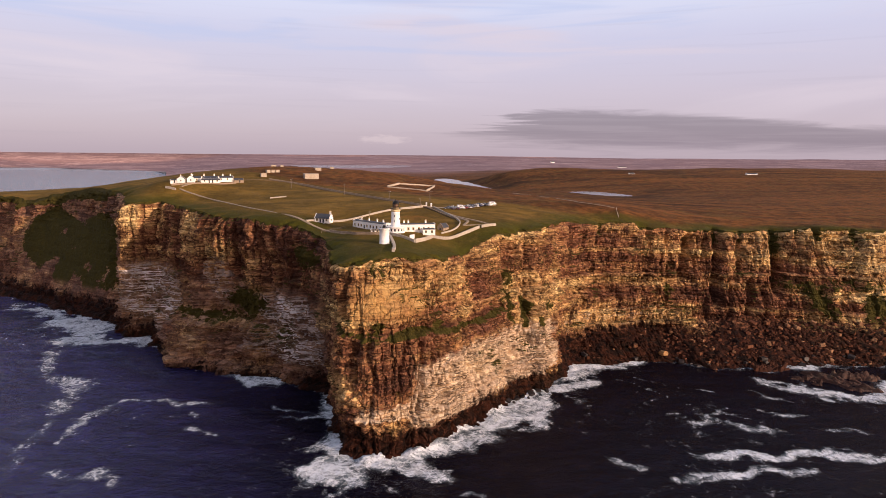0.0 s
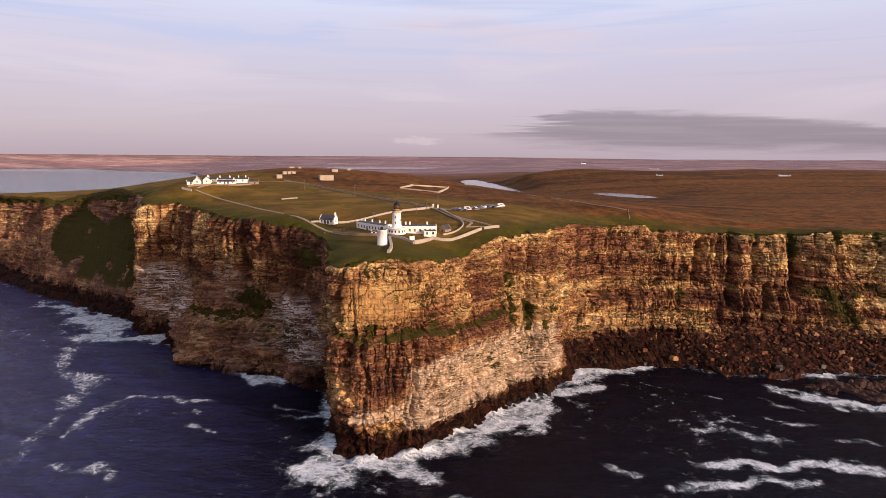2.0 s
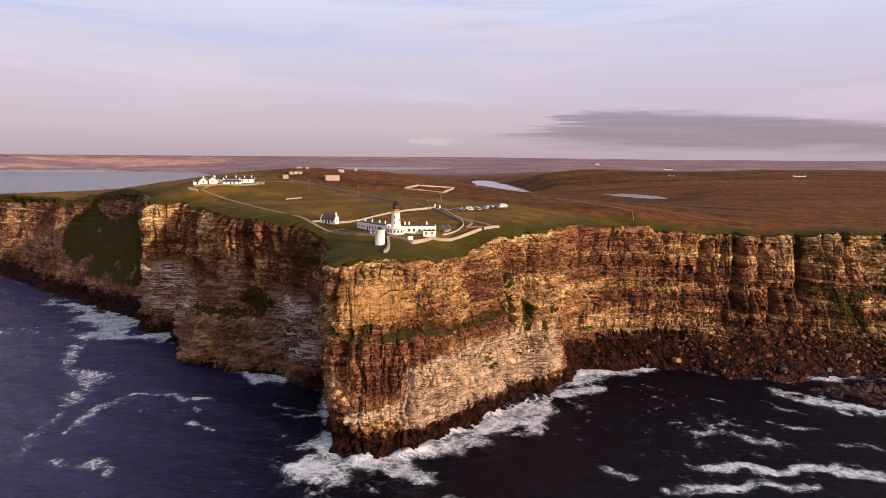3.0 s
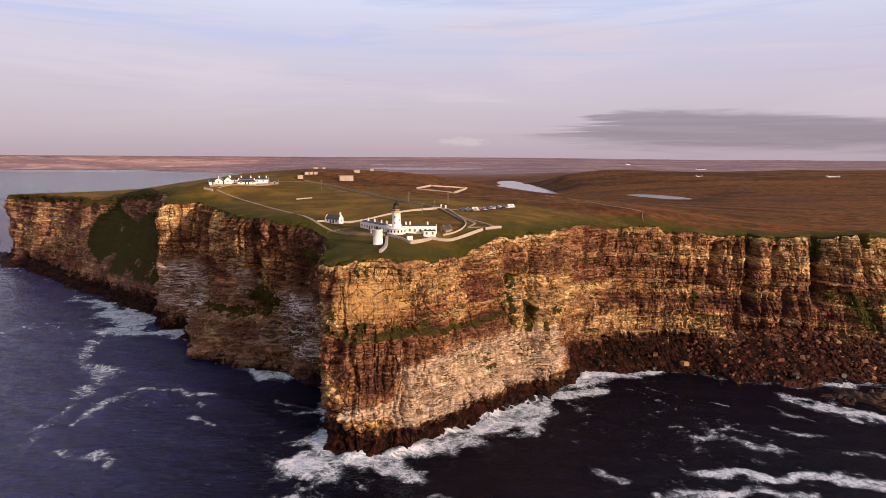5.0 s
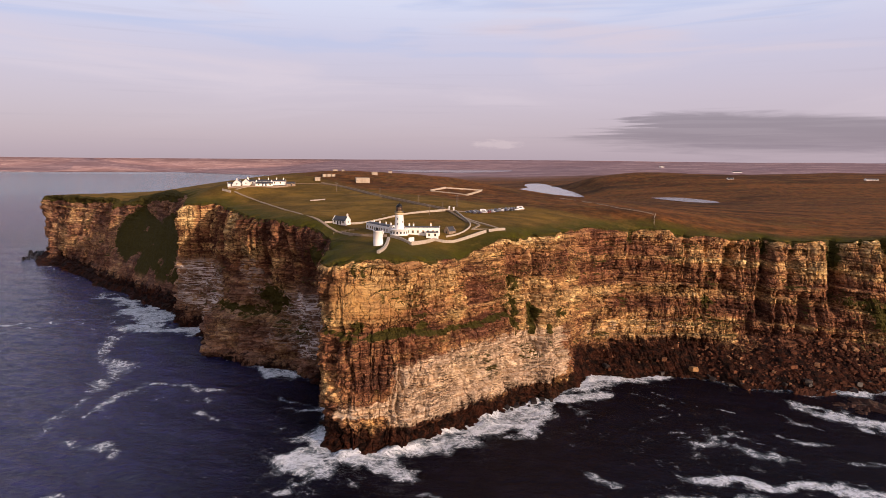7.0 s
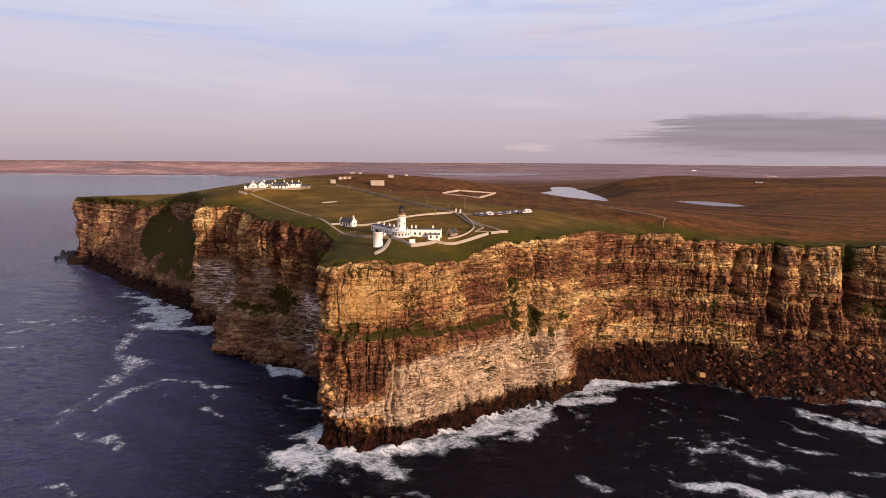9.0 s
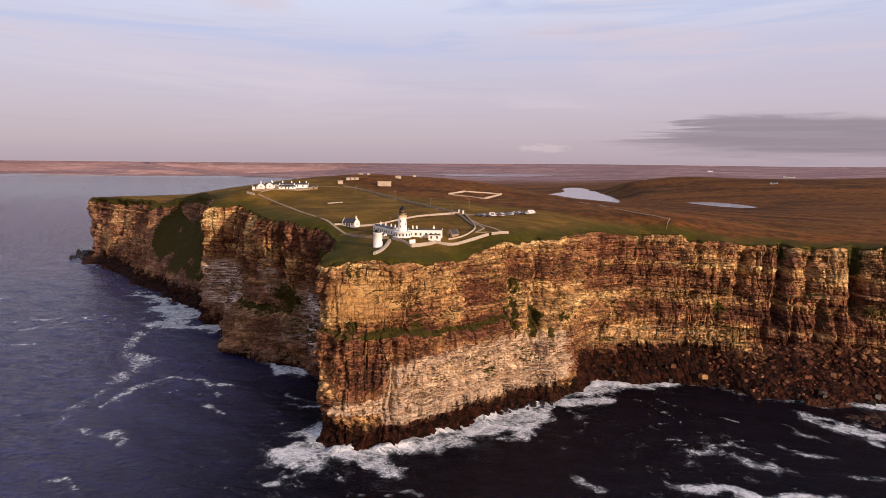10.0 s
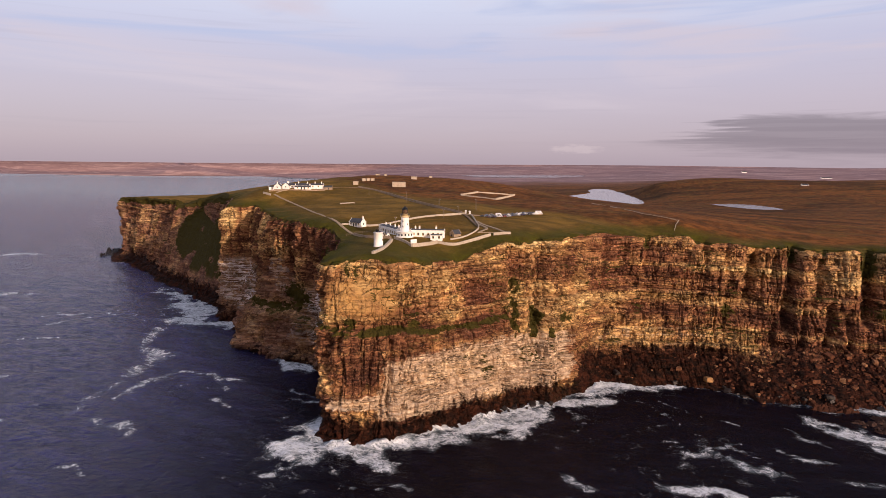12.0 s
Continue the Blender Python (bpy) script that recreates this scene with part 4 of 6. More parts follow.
def within(poly, x, y, pad):
    """1 inside a loch, fading out over pad metres."""
    p = np.array(poly, float)
    q = np.roll(p, -1, 0)
    odd, far_off = np.zeros(len(x), bool), np.full(len(x), 1e9)
    for (a, b), (c, e) in zip(p, q):
        m = (b > y) != (e > y)
        odd[m] ^= x[m] < (c - a) * (y[m] - b) / (e - b) + a
        k = np.clip(((x - a) * (c - a) + (y - b) * (e - b)) / ((c - a) ** 2 + (e - b) ** 2), 0, 1)
        far_off = np.minimum(far_off, np.hypot(x - a - k * (c - a), y - b - k * (e - b)))
    return np.where(odd, 1.0, np.clip(1 - far_off / pad, 0, 1))


for poly, level, pad in ((LOCH_1, LOCH_LEVEL, 60), (LOCH_2, LOCH_2_LEVEL, 60), (LOCH_3, LOCH_3_LEVEL, 450)):
    k = within(poly, gxy[:, 0], gxy[:, 1], pad)
    gz = np.where(k >= 1, level - 2.0, gz + (level + 0.2 - gz) * smooth(0, 1, k) * 0.95)
GX, GY = gxy.T
moor = np.clip(smooth(420, 540, GY + 0.3 * GX) * smooth(-300, -40, GX + 0.9 * (GY - 560)) + smooth(900, 1500, GY), 0, 1)
lush = np.zeros(len(gz))
for k in range(0, len(brink), 12):
    if -300 < brink[k, 0] < 330:
        lush = np.maximum(lush, np.exp(-((GX - brink[k, 0]) ** 2 + (GY - brink[k, 1]) ** 2) / 19.0 ** 2))
lush = np.maximum(lush, 0.9 * bump_at(GX, GY, -22, 305, 36))
moor = np.maximum(moor, 0.45 * bump_at(GX, GY, -18, 388, 26))
# share of the field colours, with their painted haze, growing with distance
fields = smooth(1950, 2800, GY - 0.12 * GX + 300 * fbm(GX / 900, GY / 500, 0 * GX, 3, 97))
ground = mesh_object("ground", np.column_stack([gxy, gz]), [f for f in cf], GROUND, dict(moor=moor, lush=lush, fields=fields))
tagged(ground, "grassy headland turning to brown moor and far haze-tinted fields", "ground", kind="structure")

# ---- sea ----
def graded(lo, hi, fine_lo, fine_hi, fine, grow=1.09):
    mid = list(np.arange(fine_lo, fine_hi, fine))
    a, st = [fine_lo], fine
    while a[-1] > lo:
        st *= grow
        a.append(a[-1] - st)
    b, st = [mid[-1]], fine
    while b[-1] < hi:
        st *= grow
        b.append(b[-1] + st)
    return np.array(a[:0:-1] + mid + b[1:])


shore = along(COAST, np.linspace(0, n4, 900))[:, 0:2]
sx, sy = np.meshgrid(graded(-6500, 5600, -330, 300, 1.5), graded(-900, 5200, 150, 520, 1.5))
fl = np.full(sx.shape, 1e3)
for k in range(0, len(shore)):
    m = (np.abs(sx - shore[k, 0]) < 60) & (np.abs(sy - shore[k, 1]) < 60)
    fl[m] = np.minimum(fl[m], np.hypot(sx[m] - shore[k, 0], sy[m] - shore[k, 1]))
# foam: where the swell breaks on the point, and the streaks that drift off it
surf = (0.90 + 0.75 * fbm(sx / 15, sy / 15, 0 * sx, 3, 19)) * np.exp(-(fl / 13.0) ** 2) * (smooth(-75, -40, sx) * (1 - smooth(95, 140, sx)) * (sy < 420) + 0.5 * smooth(195, 215, sx) * (1 - smooth(262, 290, sx)))
surf += (0.45 + 0.35 * rnd(sx / 22, sy / 22, 0, 23)) * np.exp(-(fl / 6.0) ** 2)
STREAKS = [
    (-42, 252, 17, 11, 0.1, 0.95), (-36, 246, 10, 7, 0.3, 0.7), (-60, 274, 10, 7, -0.4, 0.7), (-14, 259, 17, 9, 0.25, 0.85), (10, 282, 18, 11, 0.75, 0.9), (32, 307, 22, 13, 0.75, 0.95), (56, 332, 22, 13, 0.8, 0.95), (77, 362, 18, 10, 0.9, 0.95), (108, 393, 26, 6, 0.35, 0.85),
    (-246, 430, 30, 10, -0.1, 1.15), (-292, 472, 46, 12, -0.6, 1.0), (-350, 510, 34, 8, -0.5, 0.75), (-206, 424, 18, 7, 0.1, 0.8), 
    ]
DRIFT = [
    (-114, 357, 20, 6, -0.3, 1.05), (-74, 304, 9, 4, 0, 0.6),
    (172, 272, 46, 4.4, 0.03, 1.2), (128, 255, 24, 4, 0.15, 0.85), (82, 265, 9, 4, -0.6, 0.7), (158, 305, 14, 5, -0.5, 0.72), (140, 312, 8, 4, 0.3, 0.6), (150, 322, 8, 3, 0.4, 0.6), (185, 322, 14, 3, -0.4, 0.58), (205, 300, 14, 4, -0.2, 0.56), (190, 345, 12, 2.5, -0.6, 0.55)]
SPRAY = [(222, 352, 28, 6, -0.6, 1.0), (258, 345, 20, 6, -0.1, 1.0), (270, 358, 12, 10, 0.3, 0.95), (204, 364, 14, 4, -0.8, 0.7), (-380, 404, 16, 9, 0.4, 0.62), (-740, 650, 60, 12, 0.6, 0.6), (-300, 262, 30, 7, 0.5, 0.58), (-430, 330, 34, 8, 0.4, 0.58), (-520, 450, 40, 8, 0.35, 0.6), (-225, 215, 20, 6, 0.5, 0.56), (-150, 240, 16, 7, -0.3, 0.6),
         (100, 205, 20, 5, 0.2, 0.5), (60, 180, 18, 5, -0.1, 0.5)]
for cx, cy, ra, rb, ang, k in STREAKS + DRIFT + SPRAY:
    wob = min(ra, rb) * 0.9 + 2.0
    dx = sx - cx + wob * rnd(sx / 13 + cx, sy / 13, 0, 201) + 0.4 * wob * rnd(sx / 5, sy / 5 + cx, 0, 202)
    dy = sy - cy + wob * rnd(sx / 13, sy / 13 + cy, 0, 203) + 0.4 * wob * rnd(sx / 5 + cy, sy / 5, 0, 204)
    u, v = dx * math.cos(ang) + dy * math.sin(ang), -dx * math.sin(ang) + dy * math.cos(ang)
    surf = np.maximum(surf, k * np.exp(-(u / (1.15 * ra)) ** 4 - (v / (1.2 * rb)) ** 2))
# thin lines of foam that curl with the currents
WEST_LINES = [([(-189, 246), (-200, 292), (-212, 318), (-206, 345)], 4, 0.46), ([(-181, 272), (-185, 300), (-174, 323), (-151, 321), (-128, 318)], 3, 0.62), ([(-135, 308), (-127, 290), (-110, 283)], 1.7, 0.66),
              ([(-356, 412), (-340, 434), (-300, 452)], 3, 0.50), ([(-356, 337), (-320, 352)], 3, 0.55), ([(-363, 378), (-348, 414)], 4, 0.55), ([(-268, 400), (-252, 372), (-238, 352)], 6, 0.60),
              ([(-228, 352), (-212, 338), (-205, 312)], 9, 0.56), ([(-90, 318), (-66, 308)], 2.4, 0.64), ([(-143, 201), (-122, 198)], 2.4, 0.68)]
BAY_LINES = [([(95, 372), (117, 360), (137, 335)], 1.5, 0.60), ([(120, 375), (140, 357), (158, 348)], 1.4, 0.56), ([(131, 315), (150, 322), (166, 310)], 1.8, 0.56), ([(104, 247), (142, 257), (165, 258)], 3.0, 0.80),
             ([(-50, 224), (-40, 231)], 2.6, 0.82), ([(-5, 227), (16, 232)], 1.8, 0.68)]
bend_x, bend_y = 3.0 * rnd(sx / 11, sy / 11, 0, 211) + 1.2 * rnd(sx / 4, sy / 4, 0, 213), 3.0 * rnd(sx / 11, sy / 11, 0, 212) + 1.2 * rnd(sx / 4, sy / 4, 0, 214)
for line, width, k in WEST_LINES + BAY_LINES:
    far_off = np.full(sx.shape, 1e3)
    for (ax, ay), (bx, by) in zip(line, line[1:]):
        q = np.clip(((sx - ax) * (bx - ax) + (sy - ay) * (by - ay)) / ((bx - ax) ** 2 + (by - ay) ** 2), 0, 1)
        far_off = np.minimum(far_off, np.hypot(sx + bend_x - ax - q * (bx - ax), sy + bend_y - ay - q * (by - ay)))
    surf = np.maximum(surf, k * np.exp(-(far_off / (1.2 * width)) ** 2))
swell = 0.32 * np.sin((sx * 0.35 + sy * 0.94) / 6.5 + 2 * rnd(sx / 60, sy / 60, 0, 3)) + 0.35 * fbm(sx / 9, sy / 5, 0 * sx, 3, 5)
for cx, cy, r, k in ((135, 305, 45, 0.26), (-190, 310, 60, 0.24), (-45, 255, 40, 0.34), (60, 320, 40, 0.20), (-290, 440, 60, 0.28), (120, 245, 45, 0.26)):
    surf = np.maximum(surf, k * bump_at(sx, sy, cx, cy, r) ** 0.5)
surf = np.minimum(surf * 1.05, 0.84) + 0.12 * smooth(0.9, 1.2, surf)
swell = swell * (1 - smooth(500, 1200, np.hypot(sx, sy - 300))) + surf * (0.3 + 0.4 * fbm(sx / 5, sy / 5, 0 * sx, 3, 9)) * (fl < 40)
# waves breaking against the foot of the point
swell = swell + 3.2 * np.clip(fbm(sx / 7, sy / 7, 0 * sx, 3, 27) + 0.15, 0, 1) * np.exp(-(fl / 5.0) ** 2) * smooth(-60, -40, sx) * (1 - smooth(80, 110, sx)) * (sy < 400)
# sheltered, calmer water; also the share of the painted cliff reflection
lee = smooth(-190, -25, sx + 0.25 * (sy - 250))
swell = swell * (1 - 0.35 * lee)
sea = mesh_object("sea", np.stack([sx, sy, swell], -1).reshape(-1, 3), grid_faces(*sx.shape), SEA, dict(foam=surf, lee=lee, sky_tint=smooth(1100, 2200, sy)))
tagged(sea, "dark blue sea with white surf round the rocks", "sea", kind="structure")

# ---- things ----
def part(name, bm, mat, parent=None, label=""):
    me = bpy.data.meshes.new(name)
    bm.to_mesh(me)
    bm.free()
    me.materials.append(mat)
    ob = new(name, me)
    if parent is not None:
        ob.parent = parent
    return tagged(ob, label)


def drum(r0, r1, z0, z1, seg=32, at=(0, 0), into=None):
    bm = into or bmesh.new()
    bmesh.ops.create_cone(bm, cap_ends=True, segments=seg, radius1=r0, radius2=r1, depth=z1 - z0, matrix=Matrix.Translation((at[0], at[1], (z0 + z1) / 2)))
    return bm


def box(x0, x1, y0, y1, z0, z1, bevel=0.0, into=None, turn=0.0):
    bm = into or bmesh.new()
    m = Matrix.Rotation(turn, 4, "Z") @ Matrix.Translation(((x0 + x1) / 2, (y0 + y1) / 2, (z0 + z1) / 2)) @ Matrix.Diagonal((x1 - x0, y1 - y0, z1 - z0, 1))
    made = bmesh.ops.create_cube(bm, size=1, matrix=m)
    if bevel:
        edges = list({e for v in made["verts"] for e in v.link_edges})
        bmesh.ops.bevel(bm, geom=edges, offset=bevel, segments=1, affect="EDGES")
    return bm


def lathe(profile, seg=40):
    """A turned shape from (radius, height) pairs."""
    bm = bmesh.new()
    rings = []
    for r, z in profile:
        rings.append([bm.verts.new((r * math.cos(2 * math.pi * k / seg), r * math.sin(2 * math.pi * k / seg), z)) for k in range(seg)])
    for a, b in zip(rings, rings[1:]):
        for k in range(seg):
            bm.faces.new((a[k], a[(k + 1) % seg], b[(k + 1) % seg], b[k])).smooth = True
    bm.faces.new(rings[-1])
    bm.faces.new(rings[0][::-1])
    return bm


def height(x, y):
    return float(land(x, y))


GLASS = plain("window_glass", (0.03, 0.032, 0.04), 0.12, 3.0, 0.2)
LANTERN = plain("lantern_glazing", (0.16, 0.095, 0.055), 0.15, 2.0, 0.4)
CREAM = plain("cream_paint", (0.66, 0.50, 0.27), 0.75, 1.5, 0.12, 0.15)
WALLSTONE = plain("pale_wall_stone", (0.42, 0.36, 0.29), 0.95, 1.1, 0.25, 0.2)
OLDWOOD = plain("weathered_wood", (0.20, 0.15, 0.11), 0.9, 3.0, 0.4)
BRASS = plain("lamp_brass", (0.35, 0.22, 0.08), 0.35, 5.0, 0.2, metal=0.8)


# ---- lighthouse ----
def lighthouse(x, y):
    ob = new("lighthouse")
    ob.location = (x, y, height(x, y) - 0.2)
    tagged(ob, "white round lighthouse with cream gallery and black lantern", "lighthouse")
    base = part("base_room", lathe([(5.75, 0), (5.75, 0.5), (5.6, 0.55), (5.6, 3.2), (5.85, 3.25), (5.85, 3.65), (5.4, 3.7)], 48), WHITE, ob, "round white ground-floor room")
    for k in range(7):
        a = -2.75 + k * 0.4
        m = Matrix.Rotation(a, 4, "Z")
        bm = box(5.5, 5.7, -0.45, 0.45, 1.2, 2.5)
        bm.transform(m)
        part("window", bm, GLASS, base)
    tower = part("tower", lathe([(3.1, 3.2), (2.95, 4.2), (2.72, 8.0), (2.55, 11.4), (2.6, 11.6), (2.6, 11.85), (2.5, 11.9), (2.5, 12.3)]), WHITE, ob)
    for a, z in ((-1.7, 6.2), (-1.7, 9.4), (-0.5, 7.6), (-2.9, 8.0)):
        bm = box(2.45, 2.86, -0.28, 0.28, z, z + 1.1)
        bm.transform(Matrix.Rotation(a, 4, "Z"))
        part("window", bm, GLASS, tower)
    part("corbel_band", lathe([(2.5, 12.25), (2.75, 12.5), (3.05, 12.9), (3.05, 13.35), (2.7, 13.4)]), CREAM, ob, "cream corbelled gallery")
    for k in range(20):
        a = 2 * math.pi * k / 20
        part("railing_post", drum(0.03, 0.03, 13.3, 14.35, 6, (2.95 * math.cos(a), 2.95 * math.sin(a))), BLACK, ob)
    for z in (13.85, 14.35):
        part("handrail", lathe([(2.91, z - 0.03), (2.99, z - 0.03), (2.99, z + 0.03), (2.91, z + 0.03)]), BLACK, ob)
    part("lantern_wall", lathe([(2.0, 13.3), (2.0, 14.5), (1.9, 14.55)]), CREAM, ob, "cream lantern-room wall")
    part("lens", lathe([(0.5, 14.5), (0.95, 15.0), (1.05, 15.7), (0.95, 16.3), (0.5, 16.8)], 20), BRASS, ob)
    bars = bmesh.new()
    for k in range(16):
        for turn in (0.35, -0.35):
            a = 2 * math.pi * k / 16
            p, q = Vector((1.85 * math.cos(a), 1.85 * math.sin(a), 14.5)), Vector((1.85 * math.cos(a + turn), 1.85 * math.sin(a + turn), 17.0))
            m = Matrix.Translation((p + q) / 2) @ (q - p).to_track_quat("Z", "Y").to_matrix().to_4x4()
            bmesh.ops.create_cone(bars, cap_ends=True, segments=5, radius1=0.045, radius2=0.045, depth=(q - p).length, matrix=m)
    part("glazing_bars", bars, BLACK, ob, "black diagonal lattice of the lantern")
    part("lantern_glass", lathe([(1.75, 14.5), (1.75, 17.0)], 24), LANTERN, ob, "brown-tinted lantern glazing")
    dome = part("dome", lathe([(2.05, 16.95), (2.05, 17.2), (1.85, 17.6), (1.4, 18.1), (0.75, 18.5), (0.3, 18.65)]), BLACK, ob, "black domed roof")
    part("vent_ball", lathe([(0.12, 18.6), (0.35, 18.8), (0.38, 19.0), (0.2, 19.25), (0.05, 19.35), (0.03, 20.2)], 16), BLACK, dome)
    return ob


lighthouse(-28.4, 341.5).scale = (0.9, 0.9, 0.95)


def fog_tower(x, y):
    ob = new("fog_signal_tower")
    ob.location = (x, y, height(x, y) - 0.4)
    tagged(ob, "squat white cylindrical fog signal tower on turf", "tower")
    part("wall", lathe([(2.6, 0), (2.6, 0.6), (2.5, 0.65), (2.46, 7.7), (2.65, 7.8), (2.65, 8.15), (2.4, 8.2)]), WHITE, ob)
    part("plinth", lathe([(2.8, 0), (2.8, 0.35), (2.55, 0.4)]), CONCRETE, ob, "grey concrete plinth")
    part("roof", lathe([(2.38, 8.1), (1.1, 8.5), (0.4, 8.6)]), SLATE, ob, "dark shallow roof")
    horn = lathe([(0.22, 0), (0.26, 0.8), (0.4, 1.3), (0.75, 1.7)], 16)
    horn.transform(Matrix.Translation((0.0, -0.5, 8.85)) @ Matrix.Rotation(radians(80), 4, "X"))
    part("horn", horn, BLACK, ob, "black fog horn")
    bm = box(-0.5, 0.5, 2.3, 2.65, 0.1, 2.2)
    part("door", bm, DARK, ob)
    bm = box(2.35, 2.56, -0.35, 0.35, 3.6, 4.6)
    part("window", bm, GLASS, ob)
    return ob


fog_tower(-31.2, 309.5)


def chimney(parent, x, y, z, w=0.9, d=0.7, tall=1.9, pots=2):
    c = part("chimney", box(x - w / 2, x + w / 2, y - d / 2, y + d / 2, z, z + tall, 0.04), WHITE, parent)
    part("chimney_cap", box(x - w / 2 - 0.1, x + w / 2 + 0.1, y - d / 2 - 0.1, y + d / 2 + 0.1, z + tall, z + tall + 0.18, 0.02), CREAM, c)
    for k in range(pots):
        px = x + (k - (pots - 1) / 2) * 0.42
        part("chimney_pot", drum(0.15, 0.12, z + tall + 0.15, z + tall + 0.65, 10, (px, y)), CREAM, c)


def cottage(name, label, x, y, turn, long, deep, eaves, ridge, stacks=(), openings=(), doors=(), roof_mat=None, wall_mat=None, base=None, category="house"):
    """A gabled house. Its front looks to -y before it is turned; openings and doors are places along the front."""
    ob = new(name)
    ob.location = (x, y, (height(x, y) if base is None else base) - 0.5)
    ob.rotation_euler[2] = turn
    tagged(ob, label, category)
    e, r = eaves + 0.5, ridge + 0.5
    bm = bmesh.new()
    hx, hy = long / 2, deep / 2
    pts = [(-hx, -hy, 0), (hx, -hy, 0), (hx, hy, 0), (-hx, hy, 0), (-hx, -hy, e), (hx, -hy, e), (hx, hy, e), (-hx, hy, e), (-hx, 0, r), (hx, 0, r)]
    v = [bm.verts.new(p) for p in pts]
    for f in ((0, 1, 5, 4), (2, 3, 7, 6), (1, 2, 6, 9, 5), (3, 0, 4, 8, 7), (4, 5, 9, 8), (6, 7, 8, 9), (3, 2, 1, 0)):
        bm.faces.new([v[k] for k in f])
    wall = part("wall", bm, wall_mat or WHITE, ob)
    for side, nm in ((-1, "front_roof_slope"), (1, "rear_roof_slope")):
        bm = bmesh.new()
        lift, over = 0.12, 0.22
        sl = (r - e) / hy
        a = [(-hx - 0.05, side * (hy + over), e - sl * over), (hx + 0.05, side * (hy + over), e - sl * over), (hx + 0.05, 0, r), (-hx - 0.05, 0, r)]
        low = [bm.verts.new((p[0], p[1], p[2] + 0.01)) for p in a]
        top = [bm.verts.new((p[0], p[1], p[2] + 0.01 + lift)) for p in a]
        bm.faces.new(top if side < 0 else top[::-1])
        bm.faces.new(low[::-1] if side < 0 else low)
        for k in range(4):
            bm.faces.new((low[k], low[(k + 1) % 4], top[(k + 1) % 4], top[k]))
        bmesh.ops.recalc_face_normals(bm, faces=bm.faces)
        part(nm, bm, roof_mat or SLATE, ob)
    for gx in (-hx, hx):
        bm = bmesh.new()
        for side in (-1, 1):
            ax, sl = gx, math.atan2(r - e, hy)
            ln = math.hypot(hy, r - e)
            m = Matrix.Translation((ax, side * hy / 2, (e + r) / 2 + 0.16)) @ Matrix.Rotation(-side * sl, 4, "X") @ Matrix.Diagonal((0.35, ln, 0.2, 1))
            bmesh.ops.create_cube(bm, size=1, matrix=m)
        part("gable_coping", bm, wall_mat or WHITE, ob)
    for px in openings:
        wdw = part("window", box(px - 0.5, px + 0.5, -hy - 0.03, -hy + 0.1, 1.5, 2.9), GLASS, wall)
        fr = bmesh.new()
        for a, b, c, d in ((-0.6, -0.48, 1.4, 3.0), (0.48, 0.6, 1.4, 3.0), (-0.48, 0.48, 2.88, 3.0), (-0.03, 0.03, 1.5, 2.88)):
            box(px + a, px + b, -hy - 0.07, -hy, c, d, 0, fr)
        part("window_frame", fr, CREAM, wdw)
        part("window_sill", box(px - 0.65, px + 0.65, -hy - 0.14, -hy, 1.36, 1.46), CREAM, wdw)
    for px in doors:
        door = part("door", box(px - 0.55, px + 0.55, -hy - 0.04, -hy + 0.1, 0.4, 2.6), DARK, wall)
        part("lintel", box(px - 0.75, px + 0.75, -hy - 0.07, -hy, 2.6, 2.8), CREAM, door)
    for gy in (-hx - 0.02, hx + 0.02):
        part("gable_window", box(gy - 0.05, gy + 0.05, -0.45, 0.45, e - 1.6, e - 0.4), GLASS, wall)
    for px in stacks:
        chimney(ob, px, 0, r - 0.5)
    return ob


def facing(ax, ay, bx, by):
    return math.atan2(by - ay, bx - ax)


# keepers' ranges on both sides of the tower
cottage("keepers_house", "long white keepers' range with slate roof and paired chimneys", -43.9, 358.7, radians(-43.7), 28.0, 6.0, 4.0, 4.4, (-9.5, -2.5, 5.0, 10.5), (-12.0, -8.6, -6.0, -0.6, 2.4, 5.2, 8.2, 11.4), (-3.2,))
cottage("keepers_house", "white keepers' range with dark roof and tall chimneys", -17.0, 349.8, facing(-25, 344.6, -6.5, 349.2), 20.0, 6.0, 4.1, 4.5, (-7.4, -5.0, 5.0), (-8.2, -5.4, -2.6, 0.6, 3.4, 6.2), (8.4,))
cottage("store_room", "low white store with flat dark roof beside the yard", -10.3, 346.2, facing(-25, 344.6, -6.5, 349.2), 7.0, 4.5, 2.9, 3.3, (), (-1.8, 1.6))
cottage("wash_house", "small white outhouse in the walled yard", -38.5, 334.5, facing(-52, 350, -33, 342) * 0.3, 5.0, 3.2, 2.0, 2.5, (), (1.2,), (-1.0,))
cottage("white_cottage", "white cottage with slate roof and one gable chimney", -75.2, 375, radians(-12), 9.6, 6.0, 2.5, 5.0, (4.3,), (-3.2, 3.0), (-1.0, 0.9))
cottage("roofless_store", "low stone store with dark pitched roof by the yard wall", -2.2, 357.5, 0.9, 5.2, 4.6, 1.4, 3.6, wall_mat=STONE)

# houses on the hill
far_turn = radians(28)


def on_hill(along_row, back):
    return -222 + 0.88 * along_row - 0.47 * back, 495 + 0.47 * along_row + 0.88 * back


